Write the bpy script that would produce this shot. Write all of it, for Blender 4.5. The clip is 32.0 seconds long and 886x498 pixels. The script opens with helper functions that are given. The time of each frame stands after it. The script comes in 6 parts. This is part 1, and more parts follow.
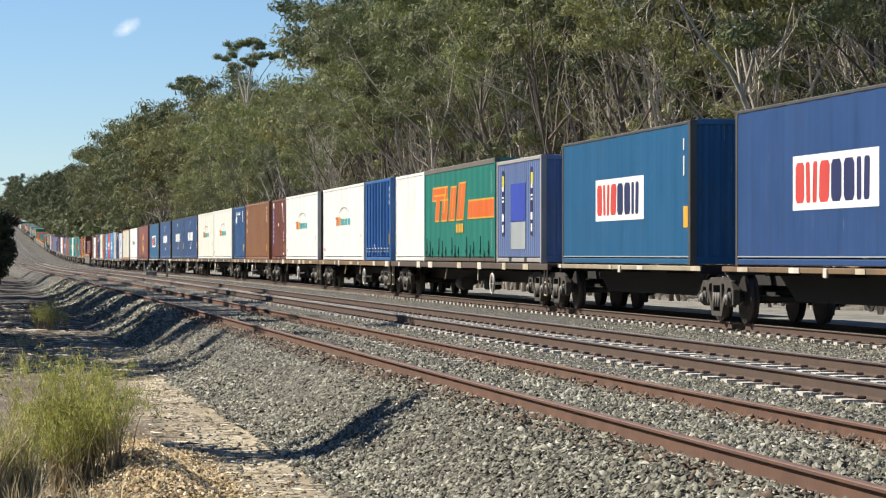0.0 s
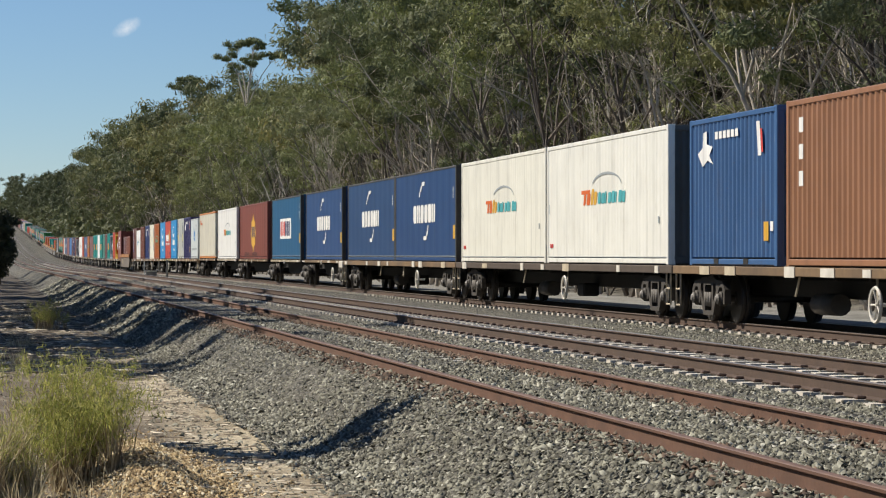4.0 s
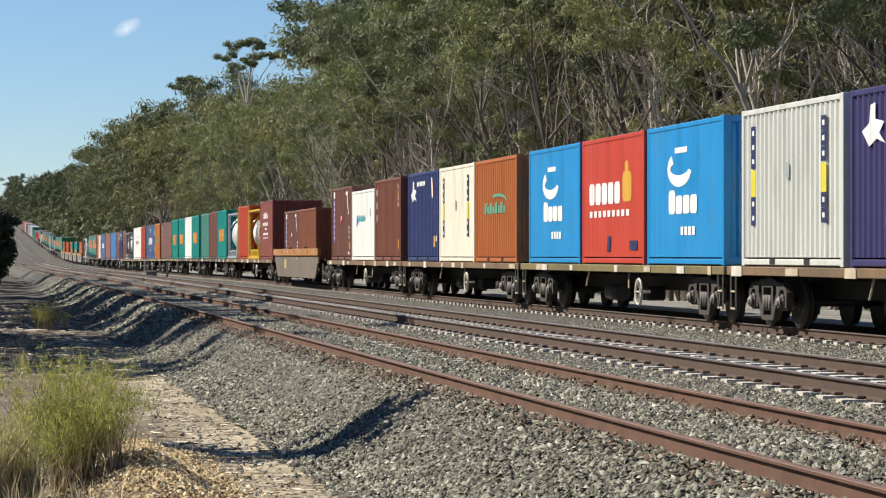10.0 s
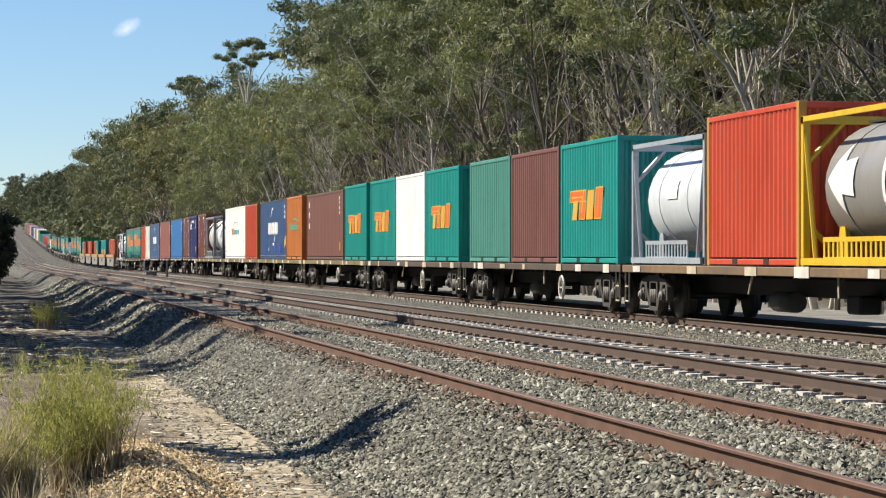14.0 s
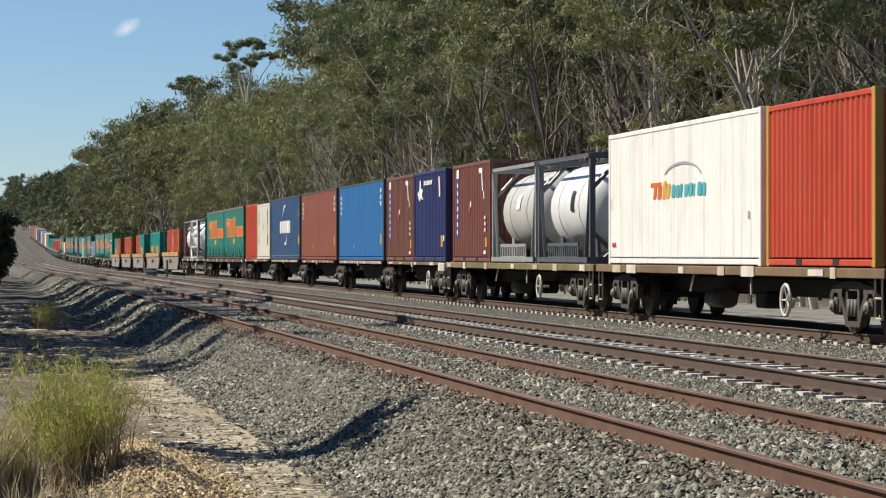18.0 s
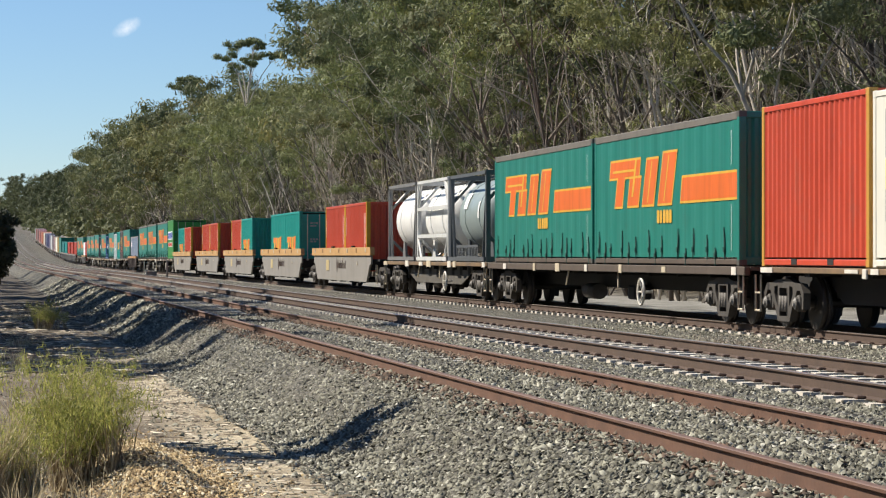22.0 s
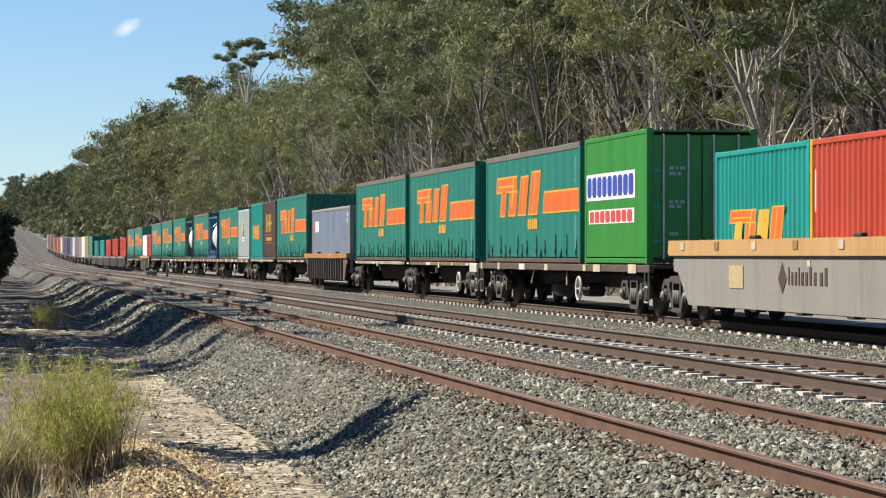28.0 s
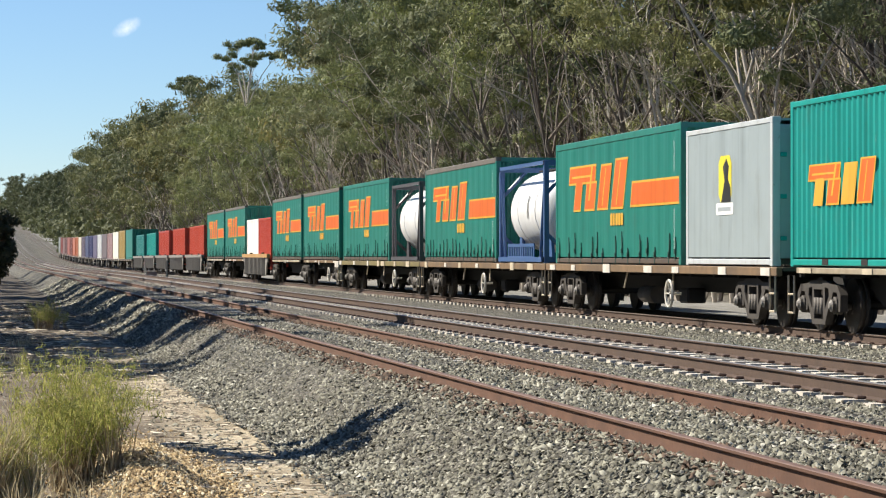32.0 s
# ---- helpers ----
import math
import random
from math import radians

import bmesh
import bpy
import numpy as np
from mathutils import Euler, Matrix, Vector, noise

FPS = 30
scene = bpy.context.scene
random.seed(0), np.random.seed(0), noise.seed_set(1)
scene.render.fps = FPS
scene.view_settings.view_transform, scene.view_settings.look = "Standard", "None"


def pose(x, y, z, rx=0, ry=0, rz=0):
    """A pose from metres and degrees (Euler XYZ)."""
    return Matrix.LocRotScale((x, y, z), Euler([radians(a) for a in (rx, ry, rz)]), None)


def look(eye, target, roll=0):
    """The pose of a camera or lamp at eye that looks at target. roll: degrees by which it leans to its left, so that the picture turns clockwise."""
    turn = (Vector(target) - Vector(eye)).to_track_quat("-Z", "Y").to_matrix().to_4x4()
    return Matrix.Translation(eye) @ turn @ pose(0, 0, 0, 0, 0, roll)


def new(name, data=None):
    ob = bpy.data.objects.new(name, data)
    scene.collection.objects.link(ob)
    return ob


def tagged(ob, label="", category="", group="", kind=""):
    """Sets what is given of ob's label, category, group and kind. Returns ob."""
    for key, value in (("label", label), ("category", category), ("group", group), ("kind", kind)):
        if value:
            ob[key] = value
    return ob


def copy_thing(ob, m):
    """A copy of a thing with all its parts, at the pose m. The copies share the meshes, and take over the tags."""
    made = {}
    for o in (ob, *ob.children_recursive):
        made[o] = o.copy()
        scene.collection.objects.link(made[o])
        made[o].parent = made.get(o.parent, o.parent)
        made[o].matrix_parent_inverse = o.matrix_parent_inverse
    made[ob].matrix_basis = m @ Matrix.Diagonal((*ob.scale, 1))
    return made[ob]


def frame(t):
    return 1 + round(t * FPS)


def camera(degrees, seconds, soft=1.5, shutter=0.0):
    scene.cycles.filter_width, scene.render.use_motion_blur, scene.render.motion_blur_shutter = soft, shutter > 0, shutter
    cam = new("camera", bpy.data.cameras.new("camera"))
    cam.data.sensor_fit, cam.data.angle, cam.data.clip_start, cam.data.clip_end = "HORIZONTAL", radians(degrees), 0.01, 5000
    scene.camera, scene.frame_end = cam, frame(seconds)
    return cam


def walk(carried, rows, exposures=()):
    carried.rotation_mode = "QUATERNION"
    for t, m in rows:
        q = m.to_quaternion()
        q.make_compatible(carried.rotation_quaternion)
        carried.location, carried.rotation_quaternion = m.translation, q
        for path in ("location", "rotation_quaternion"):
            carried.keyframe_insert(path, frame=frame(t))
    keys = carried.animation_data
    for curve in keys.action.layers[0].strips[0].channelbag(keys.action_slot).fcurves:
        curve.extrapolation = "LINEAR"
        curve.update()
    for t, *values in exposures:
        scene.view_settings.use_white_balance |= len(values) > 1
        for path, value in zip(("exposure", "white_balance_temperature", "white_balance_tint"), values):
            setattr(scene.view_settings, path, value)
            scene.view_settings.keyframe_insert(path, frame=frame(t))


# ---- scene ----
# World: y runs along the line away from the camera, x across it, z up from the rail tops near the camera.
EYE = (0.0, 0.0, 1.13)
cam = camera(18.48, 32.0, soft=1.18)
YAW, PITCH = radians(9.555), radians(0.129)
AIM = (math.sin(YAW) * math.cos(PITCH), math.cos(YAW) * math.cos(PITCH), math.sin(PITCH))
VIEW = look(EYE, (EYE[0] + AIM[0], EYE[1] + AIM[1], EYE[2] + AIM[2]), 0)
# the clip's camera closes down a little whenever white boxes fill its view
EXPOSURES = [(0, 0.62), (1, 0.45), (2, 0.12), (3, 0.15), (4, 0.24), (5.5, 0.63), (7, 0.53), (7.5, 0.32), (8, 0.2), (9, 0.31), (10, 0.5), (11, 0.41), (12, 0.58), (13, 0.68), (14, 0.64), (16, 0.61), (17, 0.53), (18, 0.34), (19, 0.65), (20, 0.73), (21, 0.66), (22, 0.56), (23, 0.64), (25, 0.65), (28, 0.67), (30, 0.75), (32, 0.72)]
walk(cam, [(0.0, VIEW), (32.0, VIEW)], EXPOSURES)

# ---- light ----
SUN_TO = Vector((-0.60, 0.43, 0.67)).normalized()
world = bpy.data.worlds.new("sky")
scene.world = world
world.use_nodes = True
wn = world.node_tree.nodes
sky = wn.new("ShaderNodeTexSky")
sky.sky_type, sky.sun_disc = "NISHITA", False
sky.sun_elevation = math.asin(SUN_TO.z)
sky.sun_rotation = math.atan2(SUN_TO.x, SUN_TO.y)
sky.dust_density, sky.ozone_density, sky.air_density, sky.altitude = 0.0, 7.0, 1.0, 1300
wn["Background"].inputs[1].default_value = 0.074
world.node_tree.links.new(sky.outputs[0], wn["Background"].inputs[0])
sun = new("sun", bpy.data.lights.new("sun", "SUN"))
sun.data.energy, sun.data.angle, sun.data.color = 5.0, radians(0.55), (1.0, 0.92, 0.79)
sun.matrix_world = look((-60, 40, 70), Vector((-60, 40, 70)) - SUN_TO)


# ---- materials ----
def nodes_of(m):
    m.use_nodes = True
    return m.node_tree.nodes, m.node_tree.links, m.node_tree.nodes["Principled BSDF"]


def noise_node(n, l, scale, detail=4.0, coords="Object", stretch=(1, 1, 1), rough=0.6):
    tc = n.new("ShaderNodeTexCoord")
    mp = n.new("ShaderNodeMapping")
    mp.inputs["Scale"].default_value = stretch
    tx = n.new("ShaderNodeTexNoise")
    tx.inputs["Scale"].default_value, tx.inputs["Detail"].default_value, tx.inputs["Roughness"].default_value = scale, detail, rough
    l.new(tc.outputs[coords], mp.inputs[0])
    l.new(mp.outputs[0], tx.inputs["Vector"])
    return tx


def ramp(n, l, source, stops):
    r = n.new("ShaderNodeValToRGB")
    els = r.color_ramp.elements
    while len(els) < len(stops):
        els.new(0.5)
    for e, (p, c) in zip(els, stops):
        e.position, e.color = p, (*c, 1) if len(c) == 3 else c
    l.new(source, r.inputs[0])
    return r


def mix(n, l, fac, a, b, mode="MIX"):
    x = n.new("ShaderNodeMix")
    x.data_type, x.blend_type = "RGBA", mode
    for value, sock in ((fac, x.inputs[0]), (a, x.inputs[6]), (b, x.inputs[7])):
        if isinstance(value, bpy.types.NodeSocket):
            l.new(value, sock)
        elif isinstance(value, (int, float)):
            sock.default_value = value
        else:
            sock.default_value = (*value, 1)
    return x.outputs[2]


def bump(n, l, b, height, strength=0.3, distance=0.02):
    k = n.new("ShaderNodeBump")
    k.inputs["Strength"].default_value, k.inputs["Distance"].default_value = strength, distance
    l.new(height, k.inputs["Height"])
    l.new(k.outputs[0], b.inputs["Normal"])


def shade(c, k):
    return tuple(min(1.0, v * k) for v in c)


MATS = {}


def paint(color, rough=0.45, rust=0.35, key=None):
    """Weathered vehicle and container paint: sun-faded patches, dirt runs down the face and specks of rust."""
    key = key or ("paint", tuple(color), rough, rust)
    if key in MATS:
        return MATS[key]
    m = bpy.data.materials.new("weathered_paint")
    n, l, b = nodes_of(m)
    fade = noise_node(n, l, 0.9, 5)
    run = noise_node(n, l, 3.2, 4, stretch=(1, 1, 0.07))
    speck = noise_node(n, l, 11, 6)
    col = mix(n, l, ramp(n, l, fade.outputs[0], [(0.35, (0, 0, 0)), (0.75, (1, 1, 1))]).outputs[0], shade(color, 0.93), tuple(min(.95, 1.05 * c + 0.006) for c in color))
    col = mix(n, l, ramp(n, l, run.outputs[0], [(0.50, (0, 0, 0)), (0.78, (0.62, 0.62, 0.62))]).outputs[0], col, shade(color, 0.55))
    if rust:
        col = mix(n, l, ramp(n, l, speck.outputs[0], [(0.66 - 0.06 * rust, (0, 0, 0)), (0.72, (rust, rust, rust))]).outputs[0], col, (0.16, 0.075, 0.04))
    if rust > .12:
        # rust weeps, a few to a side, long and ragged
        weep = noise_node(n, l, 2.6, 7, stretch=(1, 1, .22), rough=.8)
        col = mix(n, l, ramp(n, l, weep.outputs[0], [(0.645, (0, 0, 0)), (0.70, (.75 * rust + .15,) * 3)]).outputs[0], col, tuple(.55 * c + .45 * d for c, d in zip((0.17, 0.085, 0.045), color)))
    patch = noise_node(n, l, 0.55, 3, stretch=(1, 1, .6))
    col = mix(n, l, ramp(n, l, patch.outputs[0], [(0.50, (0, 0, 0)), (0.56, (.35, .35, .35))]).outputs[0], col, tuple(min(.95, .98 * c + .03 * max(color)) for c in color))
    soil = noise_node(n, l, 1.6, 7, stretch=(1, 1, .35), rough=.75)
    col = mix(n, l, ramp(n, l, soil.outputs[0], [(0.56, (0, 0, 0)), (0.72, (.42, .42, .42))]).outputs[0], col, tuple(.6 * c + .4 * d * max(color) for c, d in zip(shade(color, .6), (.55, .42, .28))))
    scratch = noise_node(n, l, 9.0, 3, stretch=(1, 1, 0.09))
    col = mix(n, l, ramp(n, l, scratch.outputs[0], [(0.70, (0, 0, 0)), (0.745, (.6, .6, .6))]).outputs[0], col, tuple(c + .30 * (.8 - c) for c in color))
    l.new(col, b.inputs["Base Color"])
    b.inputs["Roughness"].default_value = rough
    bump(n, l, b, fade.outputs[0], 0.15, 0.03)
    MATS[key] = m
    return m


def plain(name, color, rough=0.6, metal=0.0, grain=8.0, vary=0.35, dirt=None):
    if name in MATS:
        return MATS[name]
    m = bpy.data.materials.new(name)
    n, l, b = nodes_of(m)
    tx = noise_node(n, l, grain, 6)
    big = noise_node(n, l, grain * 0.12, 3)
    col = mix(n, l, tx.outputs[0], shade(color, 1 - vary), shade(color, 1 + vary))
    col = mix(n, l, ramp(n, l, big.outputs[0], [(0.4, (0, 0, 0)), (0.7, (0.6, 0.6, 0.6))]).outputs[0], col, dirt or shade(color, 0.6))
    l.new(col, b.inputs["Base Color"])
    b.inputs["Roughness"].default_value, b.inputs["Metallic"].default_value = rough, metal
    bump(n, l, b, tx.outputs[0], 0.25, 0.01)
    MATS[name] = m
    return m


def islands(name, stops, rough=0.9, trans=0.0, grain=20.0, each=False):
    """Colour that differs from piece to piece of a joined mesh."""
    if name in MATS:
        return MATS[name]
    m = bpy.data.materials.new(name)
    n, l, b = nodes_of(m)
    geo = n.new("ShaderNodeNewGeometry")
    r = ramp(n, l, geo.outputs["Random Per Island"], stops)
    base = r.outputs[0]
    if each:
        # whole plants differ in tone too
        info = n.new("ShaderNodeObjectInfo")
        base = mix(n, l, 1.0, base, ramp(n, l, info.outputs["Random"], [(0, (.62, .66, .62)), (.35, (.95, .95, .95)), (.7, (1.15, 1.12, .95)), (.88, (1.35, 1.25, 1.05)), (1, (1.35, 1.10, .82))]).outputs[0], "MULTIPLY")
    tx = noise_node(n, l, grain, 3)
    col = mix(n, l, tx.outputs[0], (0.72, 0.72, 0.72), (1.25, 1.25, 1.25))
    l.new(mix(n, l, 1.0, base, col, "MULTIPLY"), b.inputs["Base Color"])
    b.inputs["Roughness"].default_value = rough
    if trans:
        t = n.new("ShaderNodeBsdfTranslucent")
        l.new(base, t.inputs[0])
        mx = n.new("ShaderNodeMixShader")
        mx.inputs[0].default_value = trans
        out = n["Material Output"]
        l.new(b.outputs[0], mx.inputs[1])
        l.new(t.outputs[0], mx.inputs[2])
        l.new(mx.outputs[0], out.inputs[0])
    MATS[name] = m
    return m


# near-black steel, also used for plates that stand for shade inside openings
BLACK_STEEL = plain("near_black_steel", (0.011, 0.0095, 0.0085), 0.8, 0.0, 14, 0.5)
BOGIE_STEEL = plain("dusty_bogie_steel", (0.062, 0.054, 0.046), 0.75, 0.0, 10, 0.5, (0.026, 0.021, 0.018))
WHEEL_STEEL = plain("wheel_steel", (0.045, 0.037, 0.031), 0.55, 0.3, 9, 0.4)
RUST_SILL = plain("rusty_wagon_sill", (0.20, 0.125, 0.062), 0.75, 0, 5, 0.4, (0.075, 0.055, 0.04))
OLIVE_SILL = plain("olive_wagon_sill", (0.20, 0.16, 0.06), 0.7, 0, 5, 0.35, (0.09, 0.075, 0.04))
DARK_SILL = plain("dark_wagon_sill", (0.085, 0.062, 0.046), 0.75, 0, 6, 0.4)
DECK_WOOD = plain("grimy_deck", (0.09, 0.075, 0.06), 0.85, 0, 4, 0.4)
WELL_GREY = paint((0.245, 0.23, 0.21), 0.75, 0.6)
WELL_BROWN = plain("brown_well_side", (0.115, 0.09, 0.08), 0.75, 0, 4, 0.35, (0.075, 0.06, 0.05))
WELL_TAN = paint((0.50, 0.29, 0.11), 0.65, 0.7)
WELL_ORANGE = paint((0.42, 0.185, 0.05), 0.65, 0.6)
WHITE_PLATE = plain("scuffed_white_plate", (0.70, 0.66, 0.58), 0.6, 0, 12, 0.2)
CREAM_PLATE = plain("dirty_cream_plate", (0.55, 0.47, 0.34), 0.7, 0, 12, 0.25)
RAIL_PATCH = plain("brown_rail_patch", (.30, .17, .065), .7, 0, 9, .3)
FADED_PLATE = plain("faded_yellow_plate", (.46, .36, .17), .7, 0, 7, .45, (.33, .29, .22))
WELL_DUSTY = plain("dusty_brown_well_side", (0.165, 0.135, 0.108), 0.75, 0, 2.2, 0.4, (0.10, 0.08, 0.062))


# ---- mesh helpers ----
def part(name, bm, material, parent=None, label=""):
    """Links a bmesh as one mesh object, under a thing or a part."""
    me = bpy.data.meshes.new(name)
    bm.to_mesh(me)
    bm.free()
    for m in material if isinstance(material, (list, tuple)) else [material]:
        me.materials.append(m)
    return link(name, me, parent, label)


def link(name, me, parent=None, label="", place=None):
    ob = new(name, me)
    ob.parent = parent
    if place is not None:
        ob.matrix_basis = place
    if label:
        ob["label"] = label
    return ob


def box(bm, x0, x1, y0, y1, z0, z1, bevel=0.0, mi=0):
    r = bmesh.ops.create_cube(bm, size=1.0, matrix=Matrix.Translation(((x0 + x1) / 2, (y0 + y1) / 2, (z0 + z1) / 2)) @ Matrix.Diagonal((abs(x1 - x0), abs(y1 - y0), abs(z1 - z0), 1)))
    faces = {f for v in r["verts"] for f in v.link_faces}
    for f in faces:
        f.material_index = mi
    if bevel:
        bmesh.ops.bevel(bm, geom=list({e for v in r["verts"] for e in v.link_edges}), offset=bevel, segments=1, affect="EDGES")
    return bm


def tube(bm, a, b, r0, r1=None, sides=8, mi=0):
    a, b = Vector(a), Vector(b)
    d = b - a
    m = Matrix.Translation((a + b) / 2) @ d.to_track_quat("Z", "Y").to_matrix().to_4x4()
    r = bmesh.ops.create_cone(bm, cap_ends=True, segments=sides, radius1=r0, radius2=r0 if r1 is None else r1, depth=d.length, matrix=m)
    for f in {f for v in r["verts"] for f in v.link_faces}:
        f.material_index = mi
        f.smooth = sides > 6 and len(f.verts) == 4
    return bm


def prism(bm, pts, x0, x1, mi=0):
    """A y-z outline pushed from x0 to x1."""
    a = [bm.verts.new((x0, y, z)) for y, z in pts]
    b = [bm.verts.new((x1, y, z)) for y, z in pts]
    fs = [bm.faces.new(a), bm.faces.new(b[::-1])]
    for i in range(len(pts)):
        j = (i + 1) % len(pts)
        fs.append(bm.faces.new((a[i], b[i], b[j], a[j])))
    for f in fs:
        f.material_index = mi
    bmesh.ops.recalc_face_normals(bm, faces=fs)
    return bm


def empty(name, m=None):
    ob = new(name)
    ob.empty_display_size = 0.5
    if m is not None:
        ob.matrix_basis = m
    return ob


def smooth01(a, b, v):
    t = min(1.0, max(0.0, (v - a) / (b - a)))
    return t * t * (3 - 2 * t)


# ---- the plan ----
SIDING, MAIN, GOODS = 5.07, 8.53, 15.07   # track centres across the line
SUNK = 0.17                                # the goods line lies this much lower than the others
BASE = 0.93 + SUNK                         # container floor above its rail


def grade(y):
    """Height of the line: level past the camera, a slight dip, then a long climb."""
    dip = -0.22 * math.exp(-((y - 300) / 90) ** 2)
    t = max(0.0, y - 380)
    climb = 0.000035 * t * t if t < 270 else 0.000035 * 270 * 270 + 0.0189 * (t - 270)
    return dip + climb


def slope(y):
    return math.degrees(math.atan((grade(y + 4) - grade(y - 4)) / 8))


# ---- the train ----
def advance(t):
    return 25.118 * t - 0.012266 * t * t


TRAIN = []          # things that ride on the line, with their place along the train


def ride(ob, p):
    """Enter a thing that travels with the train; p is the distance of its middle from the camera at the start."""
    TRAIN.append((ob, p))
    return ob


CACHE = {}


def cached(key, make):
    if key not in CACHE:
        CACHE[key] = make()
    return CACHE[key]


def mesh_of(bm, *mats):
    me = bpy.data.meshes.new("piece")
    bm.to_mesh(me)
    bm.free()
    for m in mats:
        me.materials.append(m)
    return me


W = 1.219   # half a container's width


def wave_panel(length, height, depth, pitch, flat=False):
    """A sheet with trapezoid folds, standing along y, its outside towards -x."""
    bm = bmesh.new()
    n = max(2, round(length / pitch))
    pts = []
    for i in range(n):
        y = -length / 2 + length * i / n
        w = length / n
        pts += [(0, y), (0, y + 0.28 * w), (depth, y + 0.5 * w), (depth, y + 0.78 * w)]
    pts.append((0, length / 2))
    lo = [bm.verts.new((x, y, 0)) for x, y in pts]
    hi = [bm.verts.new((x, y, height)) for x, y in pts]
    for i in range(len(pts) - 1):
        bm.faces.new((lo[i], hi[i], hi[i + 1], lo[i + 1]))
    return bm


def end_panel(height):
    """The folded sheet of a box's end between a header and a sill beam."""
    bm = wave_panel(2 * W - .28, height, .045, .25)
    box(bm, -.03, .05, -W + .13, W - .13, height - .02, height + .10, .012)
    box(bm, -.03, .05, -W + .13, W - .13, -.14, .01, .012)
    return bm


def decal_mesh(polys, mats):
    """Flat painted shapes on a side: (colour index, outline in metres from the far bottom corner)."""
    bm = bmesh.new()
    for k, (mi, pts) in enumerate(polys):
        x = -0.003 - 0.0005 * k
        f = bm.faces.new([bm.verts.new((x, -u, v)) for u, v in pts])
        f.material_index = mi
        f.normal_update()
        if f.normal.x > 0:
            f.normal_flip()
    return mesh_of(bm, *mats)


def bar(u0, v0, w, h, lean=0.0):
    return [(u0, v0), (u0 + w, v0), (u0 + w + lean * h, v0 + h), (u0 + lean * h, v0 + h)]


def oval(cu, cv, ru, rv, n=16, a0=0, a1=360):
    return [(cu + ru * math.cos(radians(a0 + (a1 - a0) * i / n)), cv + rv * math.sin(radians(a0 + (a1 - a0) * i / n))) for i in range(n)]


def arc(cu, cv, ru, rv, th, a0, a1, n=10):
    outer = [(cu + ru * math.cos(radians(a0 + (a1 - a0) * i / n)), cv + rv * math.sin(radians(a0 + (a1 - a0) * i / n))) for i in range(n + 1)]
    inner = [(cu + (ru - th) * math.cos(radians(a0 + (a1 - a0) * i / n)), cv + (rv - th) * math.sin(radians(a0 + (a1 - a0) * i / n))) for i in range(n, -1, -1)]
    return outer + inner


D_WHITE = paint((0.89, 0.89, 0.87), 0.5, 0.1)
D_RED = paint((0.62, 0.06, 0.05), 0.5, 0.1)
D_NAVY = paint((0.02, 0.03, 0.11), 0.5, 0.1)
D_ORANGE = paint((0.70, 0.135, 0.015), 0.5, 0.0)
D_YELLOW = paint((0.70, 0.39, 0.04), 0.5, 0.05)
D_TEAL = paint((0.08, 0.42, 0.46), 0.5, 0.1)
D_GREY = paint((0.36, 0.40, 0.42), 0.5, 0.1)
D_BLUE = paint((0.03, 0.065, 0.42), 0.5, 0.1)
D_BLACK = paint((0.02, 0.02, 0.02), 0.5, 0.0)
D_GREEN = paint((0.12, 0.36, 0.24), 0.5, 0.1)
D_LEMON = paint((0.76, 0.66, 0.05), 0.5, 0.05)
D_MID_BLUE = paint((0.04, 0.24, 0.58), 0.5, 0.1)
DECAL_MATS = [D_WHITE, D_RED, D_NAVY, D_ORANGE, D_YELLOW, D_TEAL, D_GREY, D_BLUE, D_BLACK, D_GREEN, D_LEMON, D_MID_BLUE]
WH, RD, NV, OR, YE, TE, GR, BL, BK, GN, LM, MB = range(12)


def chip(u, v, w, h, lean=0.0):
    """A solid block with clipped corners."""
    k = min(w, h) * .16
    return [(u + x + lean * y, v + y) for x, y in ((k, 0), (w - k, 0), (w, k), (w, h - k), (w - k, h), (k, h), (0, h - k), (0, k))]


def d_panel(L, H):
    """White name panel with three red and three dark blocks."""
    u, v, w, h = L * 0.30, H * 0.335, L * 0.38, H * 0.325
    out = [(WH, bar(u, v, w, h))]
    x = u + 0.035 * w
    for k, bw, lean in ((RD, .11, 0), (RD, .05, -.06), (RD, .05, .06), (RD, .12, .08), (NV, .12, 0), (NV, .12, 0), (NV, .05, 0), (NV, .06, .05)):
        out.append((k, chip(x, v + 0.13 * h, bw * w, 0.74 * h, lean)))
        x += (bw + 0.026) * w
    out += [(YE, bar(L * .955, H * .26, L * .03, H * .15)), (WH, bar(L * .955, H * .62, L * .007, H * .14)), (WH, bar(L * .955, H * .80, L * .006, H * .08)), (GR, bar(L * .01, H * .055, L * .98, H * .008))]
    return out


